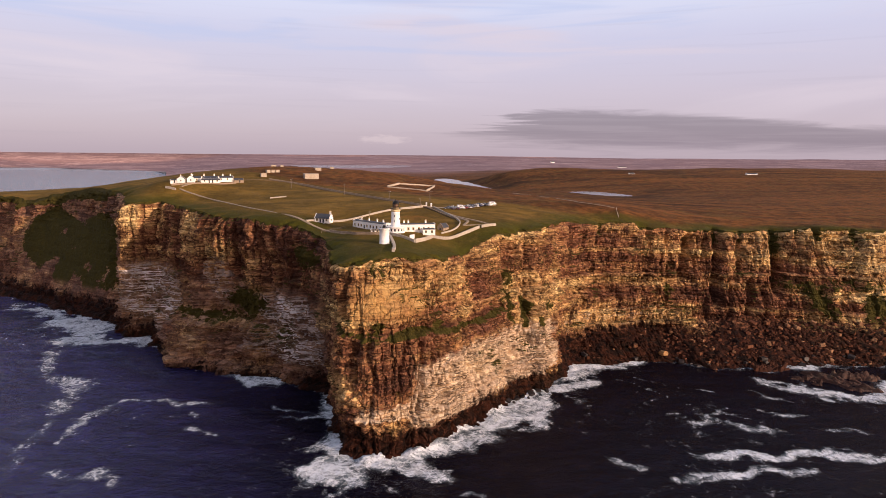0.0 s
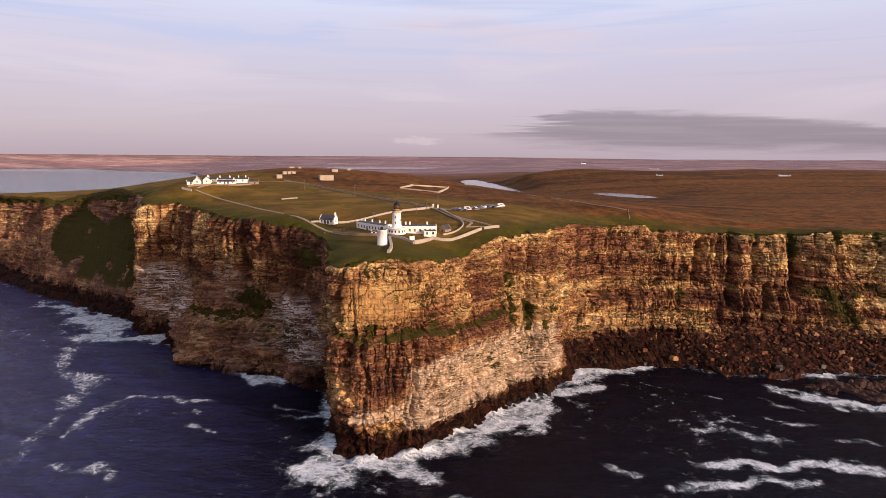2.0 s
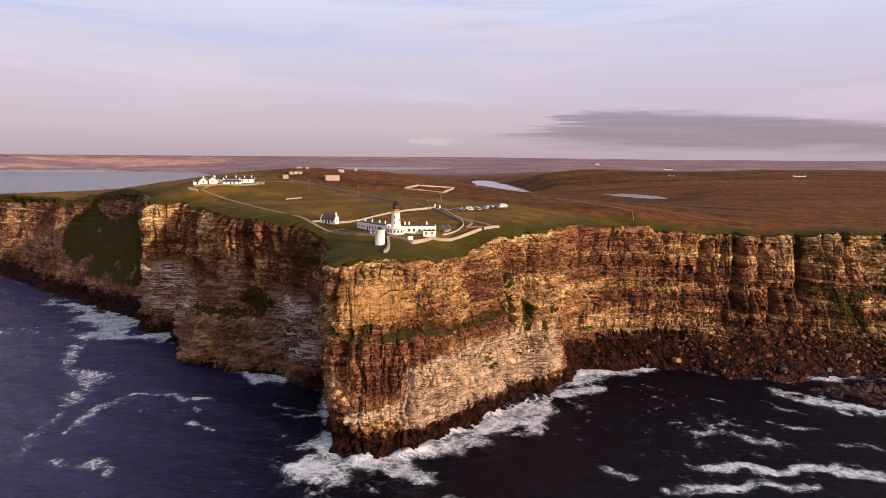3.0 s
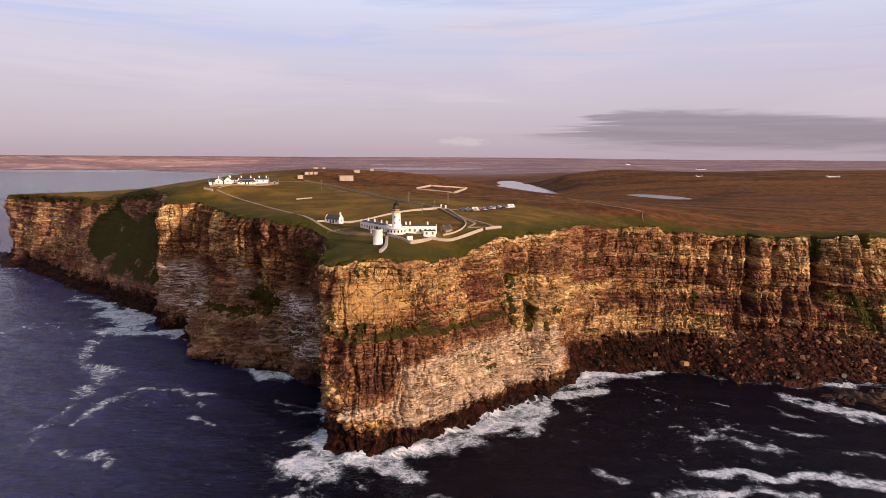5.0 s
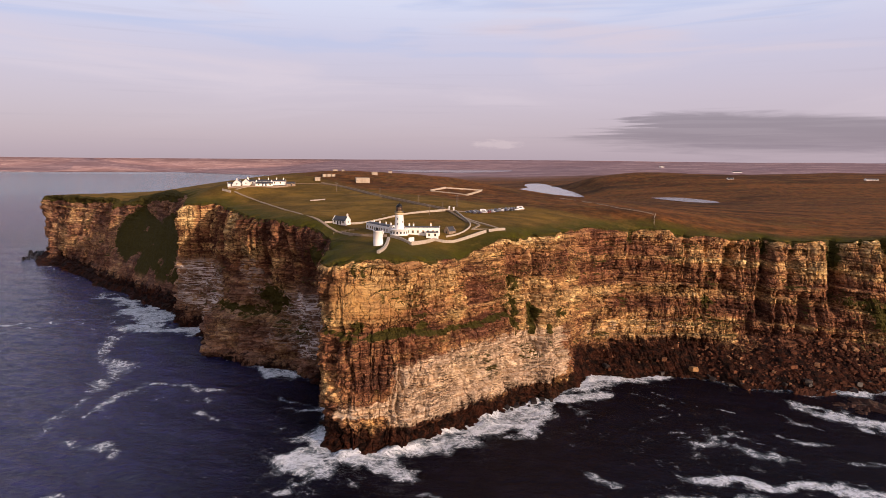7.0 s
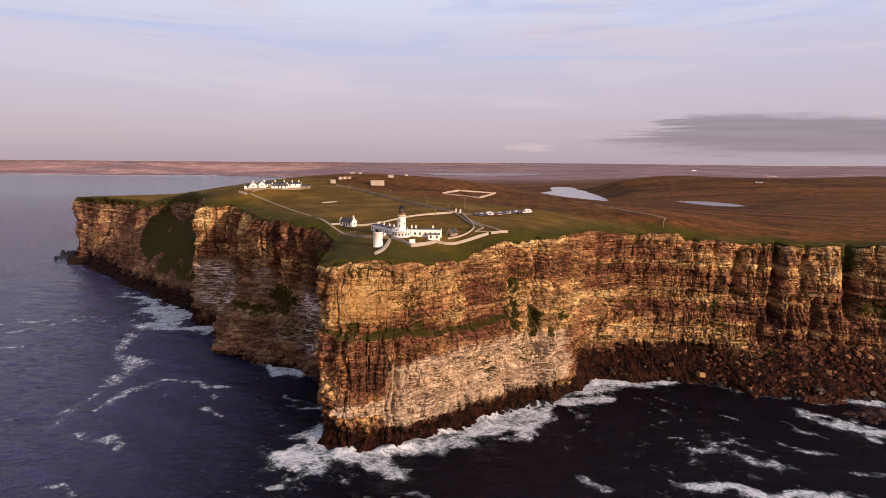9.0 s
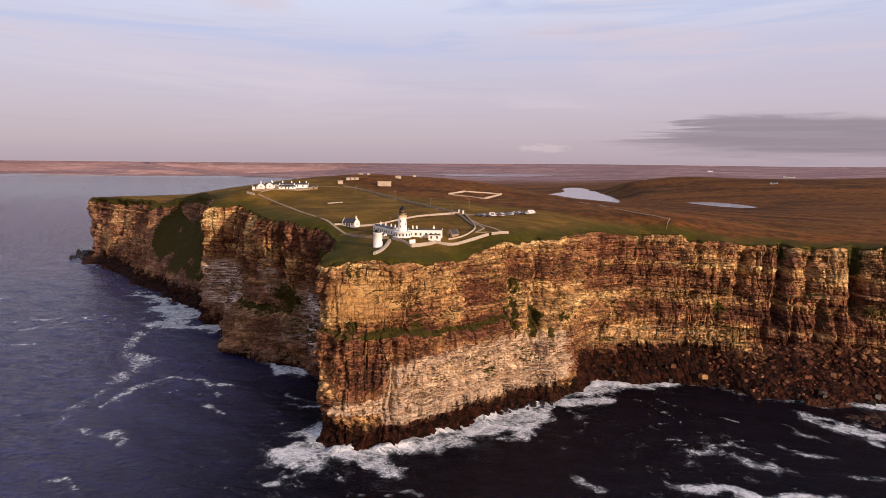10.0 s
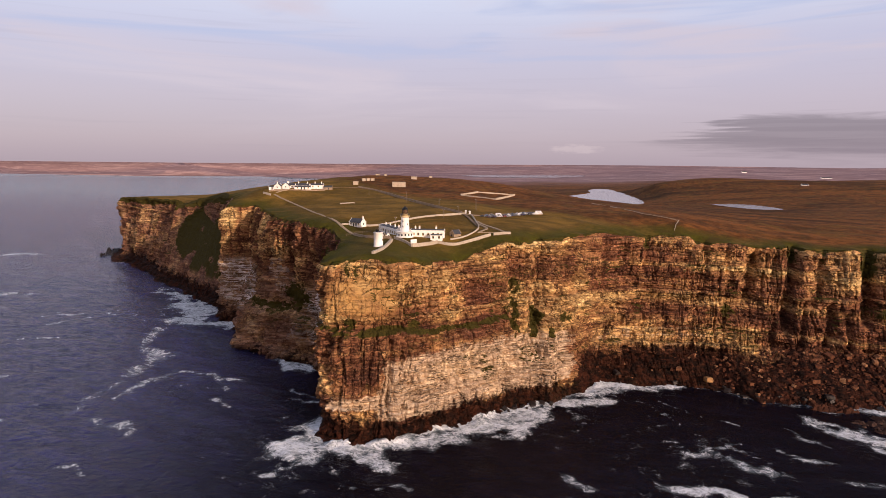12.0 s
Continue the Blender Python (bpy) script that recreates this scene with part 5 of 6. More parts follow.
cottage("white_house", "white gabled house wing on the hill", *on_hill(8, 4), far_turn + radians(80), 9, 6.0, 2.3, 4.5, (-3.5,), (0.0,))
cottage("white_house", "white gabled house wing with chimney", *on_hill(15.5, 4.5), far_turn + radians(80), 9, 6.0, 2.5, 4.8, (4.0,), (0.0,))
cottage("white_house", "long white house with several chimneys on the hill", *on_hill(32, 9), far_turn, 34, 6.5, 2.9, 4.3, (-15, -6, 2, 9, 15), (-12, -8, -4, 3, 7, 12), (0.5,))
cottage("white_house", "white house with dark doorways and chimneys", *on_hill(30, 2.5), far_turn, 15, 6.0, 2.2, 3.5, (-6.5, 6.5), (-4.8, 5.0), (-1.2, 1.4))
cottage("garden_store", "low white outbuilding with dark roof", *on_hill(2, 3), far_turn, 5, 4.0, 2.2, 3.2, (), (), (0.5,))
cottage("garden_store", "low stone outbuilding with dark roof", *on_hill(53, 6), far_turn, 8, 4.5, 2.0, 3.4, (), (), (0.5,), wall_mat=STONE)
cottage("white_house", "distant white croft house on the moor", 405, 1400, 0.2, 12, 7, 2.6, 5.0, (), (-4, 4), (0,))
cottage("white_house", "long low white farm steading on the moor", 668, 1392, 0.1, 24, 8, 2.6, 4.6, (), (-6, 6), (0,))
cottage("white_house", "distant white farmhouse on the skyline", 895, 3280, 0.1, 44, 12, 4, 8, (), (-10, 10), (0,))
cottage("white_house", "distant white farmhouse among fields", 640, 3950, 0.1, 26, 12, 5, 9, (), (-8, 8), (0,))


def bunker(x, y, turn, w, d, h, label, door=True):
    ob = new("concrete_bunker")
    ob.location, ob.rotation_euler[2] = (x, y, height(x, y) - 0.6), turn
    tagged(ob, label, "bunker")
    body = part("wall", box(-w / 2, w / 2, -d / 2, d / 2, 0, h + 0.4, 0.08), CONCRETE, ob)
    part("roof_slab", box(-w / 2 - 0.25, w / 2 + 0.25, -d / 2 - 0.25, d / 2 + 0.25, h + 0.4, h + 0.75, 0.05), CONCRETE, ob)
    if door:
        part("doorway", box(-w / 2 - 0.02, -w / 2 + 0.2, -0.6, 0.6, 0.6, min(2.6, h)), DARK, body)
    return ob


bunker(-128.5, 579, facing(-135.4, 572.6, -122.7, 578.3), 13.0, 8.0, 4.2, "windowless square concrete wartime block on the moor")
bunker(-134, 636, 0.35, 6.0, 4.5, 2.5, "small concrete hut on the moor")
bunker(-126, 668, 0.3, 3.5, 3.5, 2.0, "small far concrete hut near the hilltop")
bunker(-168.5, 564, 0.5, 5.0, 4.5, 2.8, "small ruined concrete hut")
for bx, by in ((-171.5, 589), (-168.0, 592), (-164.5, 595)):
    bunker(bx, by, 0.65, 3.6, 3.2, 2.0, "roofless concrete lookout block in a row", False)
bunker(-185, 655, 0.4, 5.0, 3.5, 1.6, "low hut with pale roof on the hilltop")
bunker(-177, 658, 0.4, 3.0, 3.0, 1.5, "low hut on the hilltop")


# ---- boundary walls, tracks, fences ----
def resample(points, step):
    p = np.array(points, float)
    seg = np.concatenate([[0], np.cumsum(np.hypot(*np.diff(p, axis=0).T))])
    n = max(2, int(seg[-1] / step) + 1)
    u = np.linspace(0, seg[-1], n)
    return np.stack([np.interp(u, seg, p[:, 0]), np.interp(u, seg, p[:, 1])], 1)


def rounded(points, times=2):
    p = [tuple(q) for q in points]
    for _ in range(times):
        out = [p[0]]
        for a, b in zip(p, p[1:]):
            out += [(a[0] * 0.75 + b[0] * 0.25, a[1] * 0.75 + b[1] * 0.25), (a[0] * 0.25 + b[0] * 0.75, a[1] * 0.25 + b[1] * 0.75)]
        p = out + [p[-1]]
    return p


def sweep(points, profile, step, lift):
    """Carries a closed profile of (across, up) along a path over the land."""
    c = resample(points, step)
    t = np.gradient(c, axis=0)
    t /= np.linalg.norm(t, axis=1)[:, None] + 1e-9
    z = land(c[:, 0], c[:, 1]) + lift
    bm = bmesh.new()
    rows = []
    for (x, y), (tx, ty), h in zip(c, t, z):
        w = 0.06 * noise.noise((x * 0.7, y * 0.7, 0))
        rows.append([bm.verts.new((x + ty * (a + w), y - tx * (a + w), h + u + (w if u > 0 else 0))) for a, u in profile])
    k = len(profile)
    for r0, r1 in zip(rows, rows[1:]):
        for j in range(k):
            bm.faces.new((r0[j], r0[(j + 1) % k], r1[(j + 1) % k], r1[j]))
    bm.faces.new(rows[0][::-1])
    bm.faces.new(rows[-1])
    bmesh.ops.recalc_face_normals(bm, faces=bm.faces)
    return bm


def boundary_wall(name, label, points, tall=1.4, thick=0.55, mat=None, step=1.5):
    ob = new(name)
    tagged(ob, label, "wall")
    a = thick / 2
    part("wall_body", sweep(points, [(-a * 1.15, -0.6), (a * 1.15, -0.6), (a, tall), (-a, tall)], step, 0), mat or WALLSTONE, ob)
    part("coping", sweep(points, [(-a - 0.08, tall + 0.01), (a + 0.08, tall + 0.01), (a, tall + 0.2), (-a, tall + 0.2)], step, 0), mat or WALLSTONE, ob)
    return ob


boundary_wall("boundary_wall", "pale stone boundary wall curving behind the lighthouse yard", rounded([(-85, 371), (-80, 374.5), (-70, 378), (-57, 386.5), (-44, 395.8), (-27, 408), (-15.2, 422.5)]), 0.8, 0.5)
boundary_wall("boundary_wall", "pale stone wall curving down to the yard", rounded([(-9.5, 420), (-0.5, 398), (6.3, 381), (8.2, 371), (7, 362), (3.5, 355.5), (-3, 350)]), 0.7, 0.5)
boundary_wall("yard_wall", "pale stone wall round the yard before the tower", [(-31, 331.5), (-22.7, 326.8), (-16.6, 322)], 1.2, 0.6)
boundary_wall("yard_wall", "tall pale yard wall running up to the range", [(-16.4, 322), (-8.0, 340.5)], 1.7, 0.6)
boundary_wall("yard_wall", "pale wall along the edge of the cliff-top turf", [(-7.8, 341), (-2, 341.8), (2, 343.5), (8.4, 350), (18.9, 360.2)], 1.4, 0.6)
boundary_wall("yard_wall", "end of the pale cliff-top wall past a gap", [(20.3, 361.6), (29.2, 368.6)], 1.3, 0.6)
boundary_wall("yard_wall", "low pale wall along the seaward side of the yard", [(-67, 353), (-58, 344.5), (-50, 336.5), (-40, 332.5), (-33, 331.5)], 1.2, 0.5, STONE)
boundary_wall("walled_path", "pale walled path from the yard to the cliff edge", rounded([(-30, 325), (-27, 311), (-25, 299), (-24.8, 288)]), 1.2, 1.3, WALLSTONE)
boundary_wall("yard_gate_wall", "white gate wall by the base of the tower", [(-19.5, 327.5), (-17.5, 331.5)], 1.9, 0.6, WHITE)
for name, pts in (("front", [(-53.4, 541.4), (-45.5, 573)]), ("side", [(-18.6, 533.5), (-13.4, 589)])):
    boundary_wall("enclosure_wall", "pale concrete wall of an old enclosure on the moor", pts, 1.4, 0.6, CONCRETE, 3)
for pts in ([(-53.0, 541), (-36, 537.5), (-19, 533.5)], [(-45.2, 573.5), (-30, 582), (-13.6, 589.5)]):
    boundary_wall("enclosure_wall", "low concrete wall of an old enclosure on the moor", pts, 0.9, 0.6, CONCRETE, 3)
boundary_wall("ruined_wall", "low pale wall fragment in the field", [(-133, 461.5), (-122, 466)], 0.8, 0.8, WALLSTONE)
boundary_wall("ruined_wall", "stub of pale wall at the end of the track", [(-224, 489), (-215, 486.5)], 1.0, 0.9, WALLSTONE)
boundary_wall("garden_wall", "low wall before the white houses on the hill", [on_hill(0, -2), on_hill(20, -2.5), on_hill(38, -2), on_hill(50, 1)], 0.9, 0.6, STONE, 3)

for gx, gy in ((-14.6, 423.2), (-11.2, 421.4)):
    ob = new("gate_pillar")
    ob.location = (gx, gy, height(gx, gy) - 0.4)
    tagged(ob, "white square gate pillar with pyramid cap", "gate pillar", "gate pillars")
    part("shaft", box(-0.5, 0.5, -0.5, 0.5, 0, 2.6, 0.05), WHITE, ob)
    cap = bmesh.new()
    bmesh.ops.create_cone(cap, cap_ends=True, segments=4, radius1=1.05, radius2=0.1, depth=0.6, matrix=Matrix.Translation((0, 0, 2.9)) @ Matrix.Rotation(radians(45), 4, "Z"))
    part("cap", cap, WHITE, ob)


def track(name, label, points, width, mat=None):
    a = width / 2
    ob = part(name, sweep(points, [(-a, -0.5), (a, -0.5), (a, 0.10), (0, 0.16), (-a, 0.10)], 2.0, 0.22), mat or TRACK)
    tagged(ob, label, "track", kind="structure")


track("track_1", "pale gravel track along the cliff top to the cottage", rounded([(-212, 488), (-186, 476), (-158, 446), (-129, 416), (-106, 391), (-86, 370.6), (-69, 355.6), (-56, 342)]), 2.0)
track("track_2", "grey road winding over the moor to the gate", rounded([(-186, 531), (-161, 548), (-146, 545), (-132, 537), (-103, 508.5), (-69, 472.5), (-39, 440), (-16, 421.5), (-11, 414), (-3, 398), (2.5, 388), (5, 382)]), 1.8, ROAD)
track("track_3", "pale track forking beside the yard wall", rounded([(3.7, 389), (9, 382), (13.4, 376), (11.5, 370), (10.1, 365.5)], 1), 1.5)
track("track_4", "pale path from the road to the cliff-top wall", rounded([(0, 399), (7, 388), (19, 376.5), (26, 369.5)], 1), 1.8)
track("track_5", "pale path inside the cliff-top wall", [(9.5, 365), (23, 366.8)], 1.2)
track("track_6", "road leading to the parking ground", rounded([(-16, 421.5), (-5, 420), (6, 426), (20, 440), (34, 452)], 1), 3.5)
track("track_8", "pale footpath beside the fence over the moor", [(60, 575), (78, 540), (92, 510), (105, 489), (128, 476)], 1.5)
track("track_7", "pale road to the white houses", rounded([(-186, 531), (-196, 522), (-203, 508), (-213, 492)], 1), 2.5)


def pole(x, y, tall):
    ob = new("telegraph_pole")
    ob.location = (x, y, height(x, y) - 0.5)
    tagged(ob, "thin wooden telegraph pole with a crossarm", "pole", "telegraph poles")
    part("shaft", drum(0.19, 0.13, 0, tall + 0.5, 8), OLDWOOD, ob)
    part("crossarm", box(-0.9, 0.9, -0.07, 0.07, tall - 0.3, tall - 0.15), OLDWOOD, ob)
    for k in (-0.75, 0.75):
        part("insulator", drum(0.07, 0.05, tall - 0.15, tall + 0.1, 6, (k, 0)), WHITE, ob)


for px, py, ph in ((-129.5, 510.7, 8), (-79.6, 474.4, 9), (-42, 446, 7), (-23.6, 400.4, 6.5), (-18.5, 417.7, 6), (-13.1, 444.7, 8.5), (-12.2, 444.2, 8.5), (-47, 372, 8)):
    pole(px, py, ph)


def fence(label, points, gap, white=False):
    ob = new("fence")
    tagged(ob, label, "fence")
    c = resample(points, gap)
    mat = WALLSTONE if white else OLDWOOD
    z = land(c[:, 0], c[:, 1])
    for (x, y), h in zip(c, z):
        part("fence_post", box(x - 0.09, x + 0.09, y - 0.09, y + 0.09, h - 0.4, h + 1.25), mat, ob)
    for up in (0.45, 0.8, 1.15):
        part("fence_wire", sweep(points, [(-0.03, up), (0.03, up), (0.03, up + 0.06), (-0.03, up + 0.06)], gap, 0), mat, ob)


fence("post-and-wire fence over the moor to the cliff edge", [(78, 540), (92, 510), (105, 489), (128, 476)], 3.0)
fence("pale wooden fence running down to the cliff edge", [(129, 475), (126.5, 463), (125.5, 454)], 1.2, True)
fence("post-and-wire fence behind the cliff-top turf", [(-60, 362), (-67, 357), (-72, 352)], 2.5)
boundary_wall("field_wall", "low turf-topped wall beside the road", rounded([(-160, 552), (-131, 540), (-102, 512), (-68, 476), (-38, 443.5), (-18, 426)]), 0.7, 0.6, STONE, 4)


# ---- parked cars ----
def paint(name, color):
    m, n = material(name)
    finish(n, n.mix(n.noise(n.place(), 3.0), tuple(c * 0.9 for c in color), color), 0.3, **{"Coat Weight": 0.5})
    return m


TYRE = plain("rubber", (0.015, 0.015, 0.015), 0.85, 8, 0.3)
RIM = plain("alloy", (0.45, 0.45, 0.47), 0.35, 8, 0.2, metal=0.8)
LAMP = plain("lamp_lens", (0.75, 0.74, 0.70), 0.15, 8, 0.1)
TAIL = plain("tail_lens", (0.30, 0.02, 0.02), 0.2, 8, 0.1)


def car(label, mat, x, y, turn, long=4.2, tall=1.5, van=False):
    ob = new("campervan" if van else "car")
    ob.location, ob.rotation_euler[2] = (x, y, height(x, y) + 0.12), turn
    tagged(ob, label, "campervan" if van else "car", "" if van else "parked cars")
    a, wd = long / 2, 0.9 if not van else 1.05
    side = ([(-a, 0.3), (-a + 0.05, 0.85), (-a + 0.15, 0.95), (a - 1.05, 0.98), (a - 0.1, 0.78), (a, 0.6), (a, 0.3)] if not van
            else [(-a, 0.35), (-a, tall - 0.25), (-a + 0.2, tall), (a - 1.3, tall), (a - 0.75, 1.25), (a - 0.05, 1.0), (a, 0.35)])
    bm = bmesh.new()
    l = [bm.verts.new((px, -wd, pz)) for px, pz in side]
    r = [bm.verts.new((px, wd, pz)) for px, pz in side]
    bm.faces.new(l)
    bm.faces.new(r[::-1])
    for k in range(len(side)):
        bm.faces.new((l[k], r[k], r[(k + 1) % len(side)], l[(k + 1) % len(side)]))
    bmesh.ops.recalc_face_normals(bm, faces=bm.faces)
    bmesh.ops.bevel(bm, geom=list(bm.edges), offset=0.06, segments=2, affect="EDGES")
    body = part("body", bm, mat, ob)
    if not van:
        for nm, inset, lo, hi, mt in (("windows", 0.06, 0.9, tall - 0.06, GLASS), ("roof", 0.02, tall - 0.1, tall, mat)):
            bm = bmesh.new()
            b0, b1, t0, t1 = -a + 0.35, a - 1.15, -a + 0.95, a - 1.95
            f = (lambda q: ((b0 + (t0 - b0) * q), (b1 + (t1 - b1) * q)))
            q0, q1 = (lo - 0.9) / (tall - 0.9), (hi - 0.9) / (tall - 0.9)
            v = []
            for q, zz in ((q0, lo), (q1, hi)):
                s, e = f(q)
                ww = wd - 0.05 - 0.17 * q
                v.append([bm.verts.new(p) for p in ((s, -ww, zz), (e, -ww, zz), (e, ww, zz), (s, ww, zz))])
            bm.faces.new(v[1])
            bm.faces.new(v[0][::-1])
            for k in range(4):
                bm.faces.new((v[0][k], v[0][(k + 1) % 4], v[1][(k + 1) % 4], v[1][k]))
            part(nm, bm, mt, body)
    else:
        part("windscreen", box(a - 1.2, a - 0.7, -wd + 0.12, wd - 0.12, 1.3, tall - 0.35), GLASS, body)
        part("side_window", box(-a + 1.2, a - 1.8, -wd - 0.02, wd + 0.02, 1.3, tall - 0.5), GLASS, body)
    for sx_, sy_ in ((1, 1), (1, -1), (-1, 1), (-1, -1)):
        for nm, rad, th, mt in (("tyre", 0.32, 0.2, TYRE), ("rim", 0.2, 0.22, RIM)):
            bm = bmesh.new()
            m = Matrix.Translation((sx_ * (a - 0.8), sy_ * (wd - 0.07), 0.32)) @ Matrix.Rotation(radians(90), 4, "X")
            bmesh.ops.create_cone(bm, cap_ends=True, segments=14, radius1=rad, radius2=rad, depth=th, matrix=m)
            if nm == "tyre":
                wheel = part("wheel", bm, mt, ob)
            else:
                part("rim", bm, mt, wheel)
    for s in (-1, 1):
        part("headlight", box(a - 0.06, a + 0.02, s * (wd - 0.3) - 0.17, s * (wd - 0.3) + 0.17, 0.6, 0.76), LAMP, ob)
        part("tail_light", box(-a - 0.02, -a + 0.06, s * (wd - 0.2) - 0.12, s * (wd - 0.2) + 0.12, 0.65, 0.9), TAIL, ob)


COLOURS = dict(white=(0.72, 0.72, 0.73), silver=(0.42, 0.43, 0.46), dark_blue=(0.02, 0.03, 0.08), black=(0.015, 0.015, 0.018), grey=(0.12, 0.125, 0.14), red=(0.25, 0.03, 0.02))
PAINT = {k: paint("paint_" + k, v) for k, v in COLOURS.items()}
for cx, cy, hue, turn in ((-0.5, 416.5, "black", 0.3), (2.5, 418.8, "dark_blue", 0.5), (6.0, 421.5, "grey", 0.4), (10.0, 422.8, "white", 0.2), (11.6, 427.5, "silver", 0.9), (14.5, 433.0, "white", 0.3),
                          (17.0, 429.8, "dark_blue", 1.1), (20.0, 435.0, "silver", 0.5), (21.5, 441.5, "white", 0.7), (25.0, 445.0, "white", 0.3), (27.5, 442.0, "black", 0.9), (29.0, 448.5, "grey", 0.6), (4.5, 416.5, "grey", 1.4), (7.5, 418.5, "dark_blue", 1.5), (13.0, 424.5, "red", 1.2), (16.5, 437.5, "black", 0.2), (23.5, 438.5, "dark_blue", 1.0)):
    car(f"{hue.replace('_', ' ')} hatchback car parked on gravel", PAINT[hue], cx, cy, turn)
for cx, cy, hue, turn in ((1.5, 421.5, "grey", 0.4), (4.2, 424.0, "white", 0.4), (12.8, 429.8, "black", 0.4), (15.4, 427.0, "silver", 1.0), (18.4, 433.6, "grey", 0.4), (19.0, 438.6, "white", 0.6), (24.0, 442.6, "silver", 0.5), (26.6, 448.0, "dark_blue", 0.5), (22.6, 446.2, "grey", 1.2), (30.6, 446.4, "white", 0.6)):
    car(f"{hue.replace('_', ' ')} hatchback car parked in the second row", PAINT[hue], cx, cy, turn)
car("white campervan parked at the end of the row", PAINT["white"], 32.5, 450.8, 0.35, 5.4, 2.3, True)
car("white van parked among the cars", PAINT["white"], 9.0, 425.2, 0.25, 5.0, 2.2, True)


# ---- lochs ----
LOCH, lw = material("still_water")
lp = lw.place()
# pale base colour adds to the mirrored sky, which alone is too dim
finish(lw, lw.mix(lw.noise(lp, 0.01), (0.15, 0.15, 0.17), (0.19, 0.19, 0.21)), 0.12, lw.noise(lp, 0.3), 0.3, 0.12, IOR=1.33, **{"Specular IOR Level": 1.0})


def loch(name, label, points, z):
    bm = bmesh.new()
    bm.faces.new([bm.verts.new((x, y, z)) for x, y in rounded(points + points[:1], 3)[:-1]])
    bmesh.ops.recalc_face_normals(bm, faces=bm.faces)
    if bm.faces[:][0].normal.z < 0:
        bmesh.ops.reverse_faces(bm, faces=bm.faces[:])
    tagged(part(name, bm, LOCH), label, "loch", kind="structure")


loch("water_1", "pale still moorland loch reflecting the sky", LOCH_1, LOCH_LEVEL)
loch("water_2", "narrow pale loch on the moor", LOCH_2, LOCH_2_LEVEL)
loch("water_3", "long pale far loch beyond the hill", LOCH_3, LOCH_3_LEVEL)

# ---- fallen rocks ----
rocks = []
rs = np.random.RandomState(7)
for k in range(7):
    bm = bmesh.new()
    bmesh.ops.create_icosphere(bm, subdivisions=2, radius=1.0)
    off = rs.uniform(-50, 50, 3)
    for v in bm.verts:
        q = v.co.copy()
        q = Vector([math.copysign(min(abs(c) * 1.45, 0.86), c) for c in q])
        v.co = q * (1 + 0.28 * noise.noise(q * 1.3 + Vector(off)))
    for v in bm.verts:
        v.co.z *= 0.72
    me = bpy.data.meshes.new("boulder")
    bm.to_mesh(me)
    bm.free()
    rocks.append(me)
BOULDER, bn = material("boulder_rock")
bp = bn.place()
stone = bn.math("MULTIPLY_ADD", bn.add("ShaderNodeNewGeometry").outputs["Random Per Island"], 0.5, bn.math("MULTIPLY", bn.add("ShaderNodeObjectInfo").outputs["Random"], 0.5))
stone = bn.math("MULTIPLY_ADD", bn.math("SUBTRACT", bn.noise(bp, 0.12, 4, 0.6), 0.5), 0.7, stone)
stone = bn.ramp(stone, (0.15, (0.030, 0.011, 0.007)), (0.45, (0.095, 0.036, 0.019)), (0.70, (0.15, 0.062, 0.030)), (1.0, (0.30, 0.17, 0.09)))
finish(bn, bn.mix(bn.math("MULTIPLY", bn.step(bn.noise(bp, 0.9, 5, 0.65), 0.5, 0.65), 0.6), stone, (0.03, 0.012, 0.008)), 0.9, bn.noise(bp, 1.4, 5, 0.65), 0.4, 0.6, **{"Specular IOR Level": 0.15})
BOULDER_OCHRE = plain("boulder_ochre", (0.36, 0.19, 0.07), 0.9, 0.8, 0.4, 0.2)
WETROCK = plain("wet_black_rock", (0.016, 0.009, 0.007), 0.6, 0.8, 0.5)
for me in rocks:
    me.materials.append(BOULDER)


def boulder(x, y, z, size, label, mat=None):
    ob = new("boulder", rocks[rs.randint(len(rocks))])
    ob.location, ob.rotation_euler, ob.scale = (x, y, z), (rs.uniform(-0.4, 0.4), rs.uniform(-0.4, 0.4), rs.uniform(0, 6.3)), (size * rs.uniform(0.8, 1.4), size, size * rs.uniform(0.7, 1.2))
    if mat:
        ob.material_slots[0].link, ob.material_slots[0].material = "OBJECT", mat
    return tagged(ob, label, "boulder", "fallen boulders")


made = 0
while made < 230:
    t = n3 + rs.uniform(1.3, len(BAY) - 1)
    c = along(COAST, np.array([t]))[0]
    f = rs.uniform(-0.08, 1.1) ** 1
    x, y, z = c[0] + (c[2] - c[0]) * f, c[1] + (c[3] - c[1]) * f, max(-0.4, c[4] * f)
    dens = 0.10 + 0.90 * smooth(135, 185, c[0])
    if rs.rand() > dens:
        continue
    size = 0.5 + 1.7 * rs.rand() ** 3
    wet = z < 5
    boulder(x, y, z + 0.2 * size, size, "dark wet boulder at the sea's edge" if wet else "brown fallen sandstone boulder below the cliff", WETROCK if wet and rs.rand() < 0.8 else None)
    made += 1
boulder(148.5, 407.5, 5.0, 2.3, "large ochre boulder fallen from the cliff", BOULDER_OCHRE)
for x, y, s in ((6, 296, 1.0), (36, 330, 1.6), (41, 334, 1.8), (45, 337, 1.3), (50, 341, 2.0), (55, 345, 1.7), (39, 328, 0.9), (48, 335, 0.8), (60, 346, 1.1)):
    boulder(x, y, 0.8, s, "black wet rock washed by surf", WETROCK)
SKERRY = plain("wet_red_rock", (0.060, 0.022, 0.012), 0.85, 0.6, 0.6, 0.4)


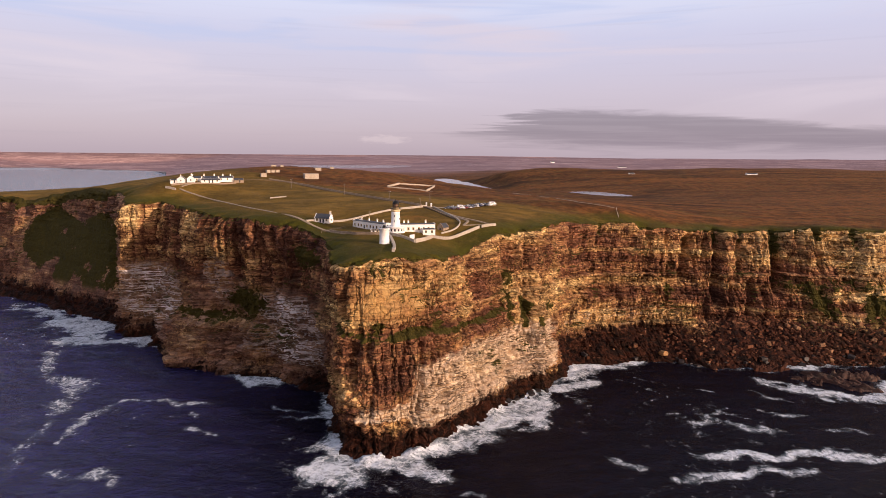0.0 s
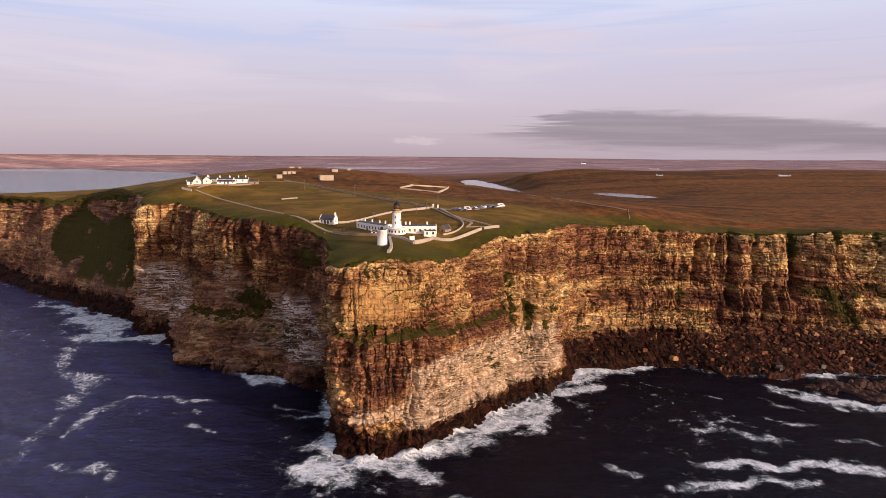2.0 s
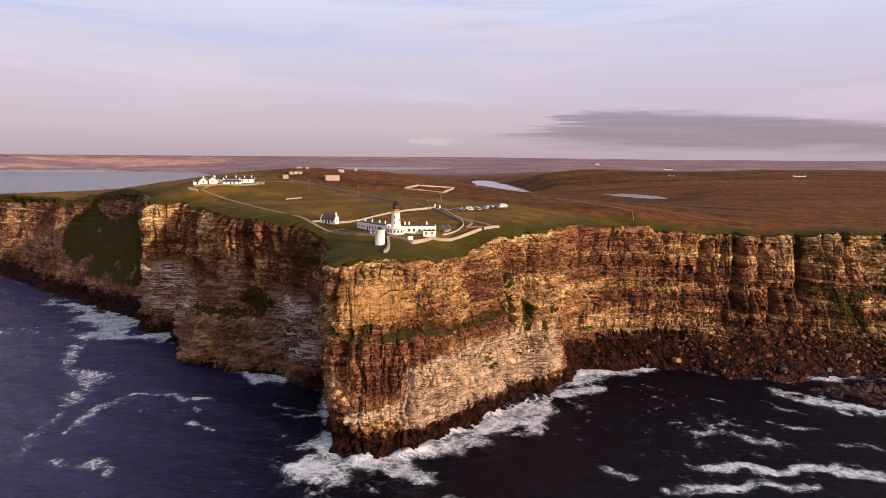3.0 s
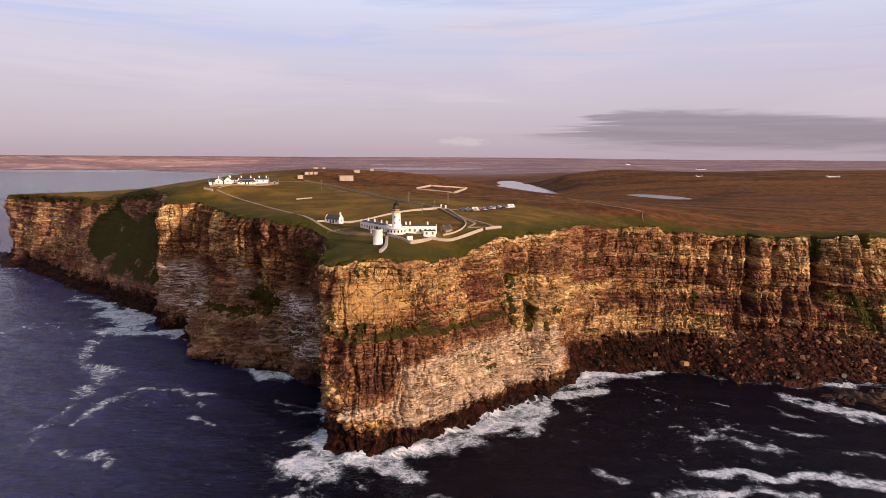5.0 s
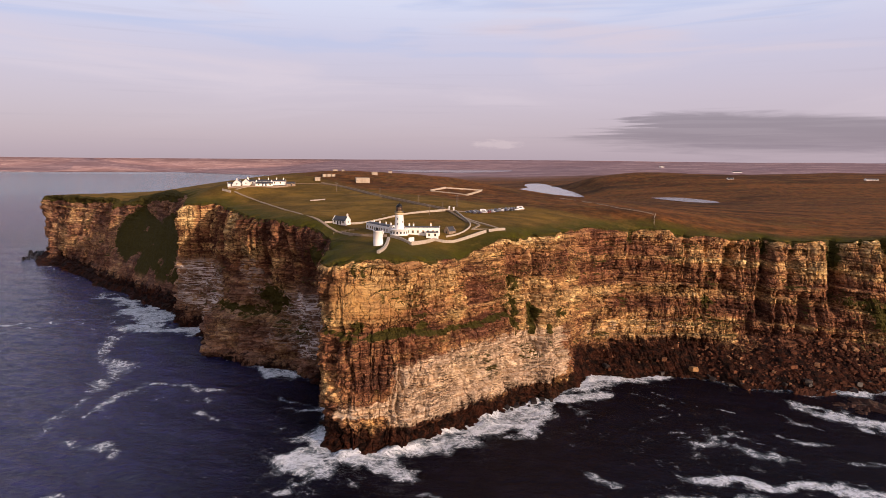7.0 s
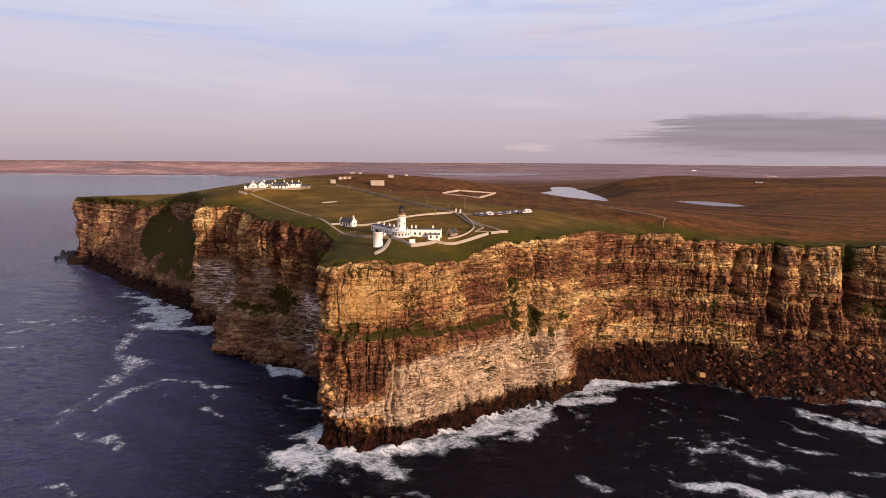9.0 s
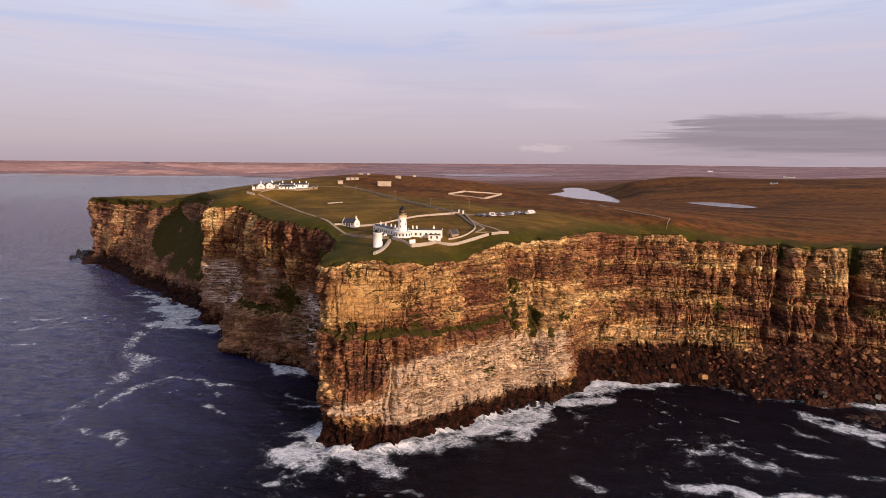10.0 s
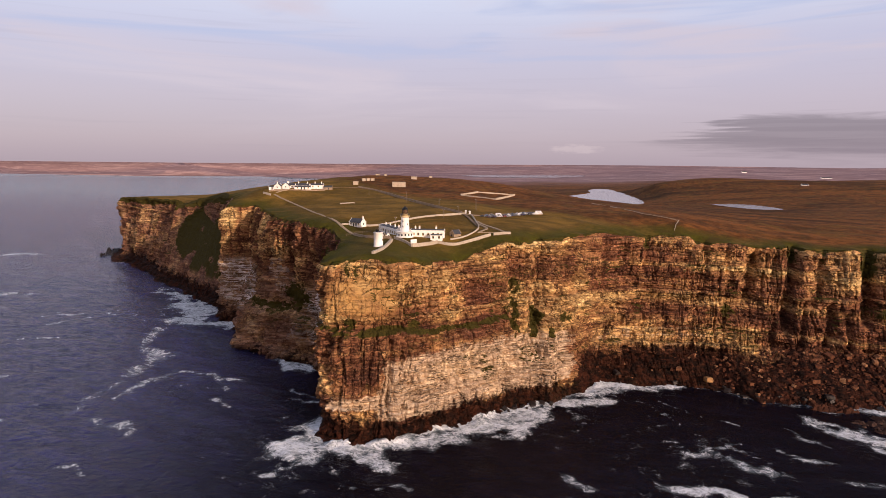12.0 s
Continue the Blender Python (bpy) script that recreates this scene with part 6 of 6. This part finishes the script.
def skerry(x, y, long, wide, tall, turn, mat=SKERRY):
    """A low, broken reef that the waves wash over."""
    n = 60
    u, v = np.meshgrid(np.linspace(-1, 1, n), np.linspace(-1, 1, n))
    edge = 1 - (np.abs(u) ** 2.2 + np.abs(v) ** 2.2)
    h = smooth(0.0, 0.6, edge + 0.55 * fbm(u * 2.5 + x, v * 2.5 + y, 0 * u, 4, 7)) * (0.65 + 0.5 * fbm(u * 5 + y, v * 5 + x, 0 * u, 3, 9))
    h = np.floor(h * 5) / 5 * 0.6 + h * 0.4
    px, py = u * long, v * wide
    ca, sa = math.cos(turn), math.sin(turn)
    pts = np.stack([x + px * ca - py * sa, y + px * sa + py * ca, -1.2 + tall * h * 1.6], -1)
    return tagged(mesh_object("skerry", pts.reshape(-1, 3), grid_faces(n, n), mat, shade=False), "low red-brown rock reef washed by waves", "reef", "reefs by the bay")


skerry(243, 371, 25, 10, 2.4, -0.75)
skerry(226, 372, 12, 6, 1.9, -0.6)
skerry(262, 380, 16, 8, 2.6, -0.2)
skerry(215, 394, 14, 7, 2.6, 0.1, BOULDER)
skerry(-632, 707, 42, 14, 4.0, 2.27, WETROCK)

# loose stones that fill the foot of the bay
tri, quad = [], []
for k in range(4200):
    t = n3 + rs.uniform(0.8, len(BAY) - 1)
    c = along(COAST, np.array([t]))[0]
    f = rs.uniform(0.0, 1.15)
    if rs.rand() > 0.08 + 0.92 * smooth(135, 185, c[0]):
        continue
    p = np.array((c[0] + (c[2] - c[0]) * f, c[1] + (c[3] - c[1]) * f, c[4] * min(f, 1.0) - 0.1))
    s = 0.22 + 0.85 * rs.rand() ** 2.5
    corners = (rs.uniform(0.6, 1.2, (8, 3)) * np.array([(a, b, e) for a in (-1, 1) for b in (-1, 1) for e in (-0.8, 0.8)])) * s + p
    base = len(tri)
    tri.extend(corners)
    quad.extend([[base + i for i in f4] for f4 in ((0, 1, 3, 2), (4, 6, 7, 5), (0, 4, 5, 1), (2, 3, 7, 6), (0, 2, 6, 4), (1, 5, 7, 3))])
ob = mesh_object("rubble", tri, quad, BOULDER, shade=False)
tagged(ob, "brown rock rubble at the foot of the cliff", "rubble", kind="stuff")
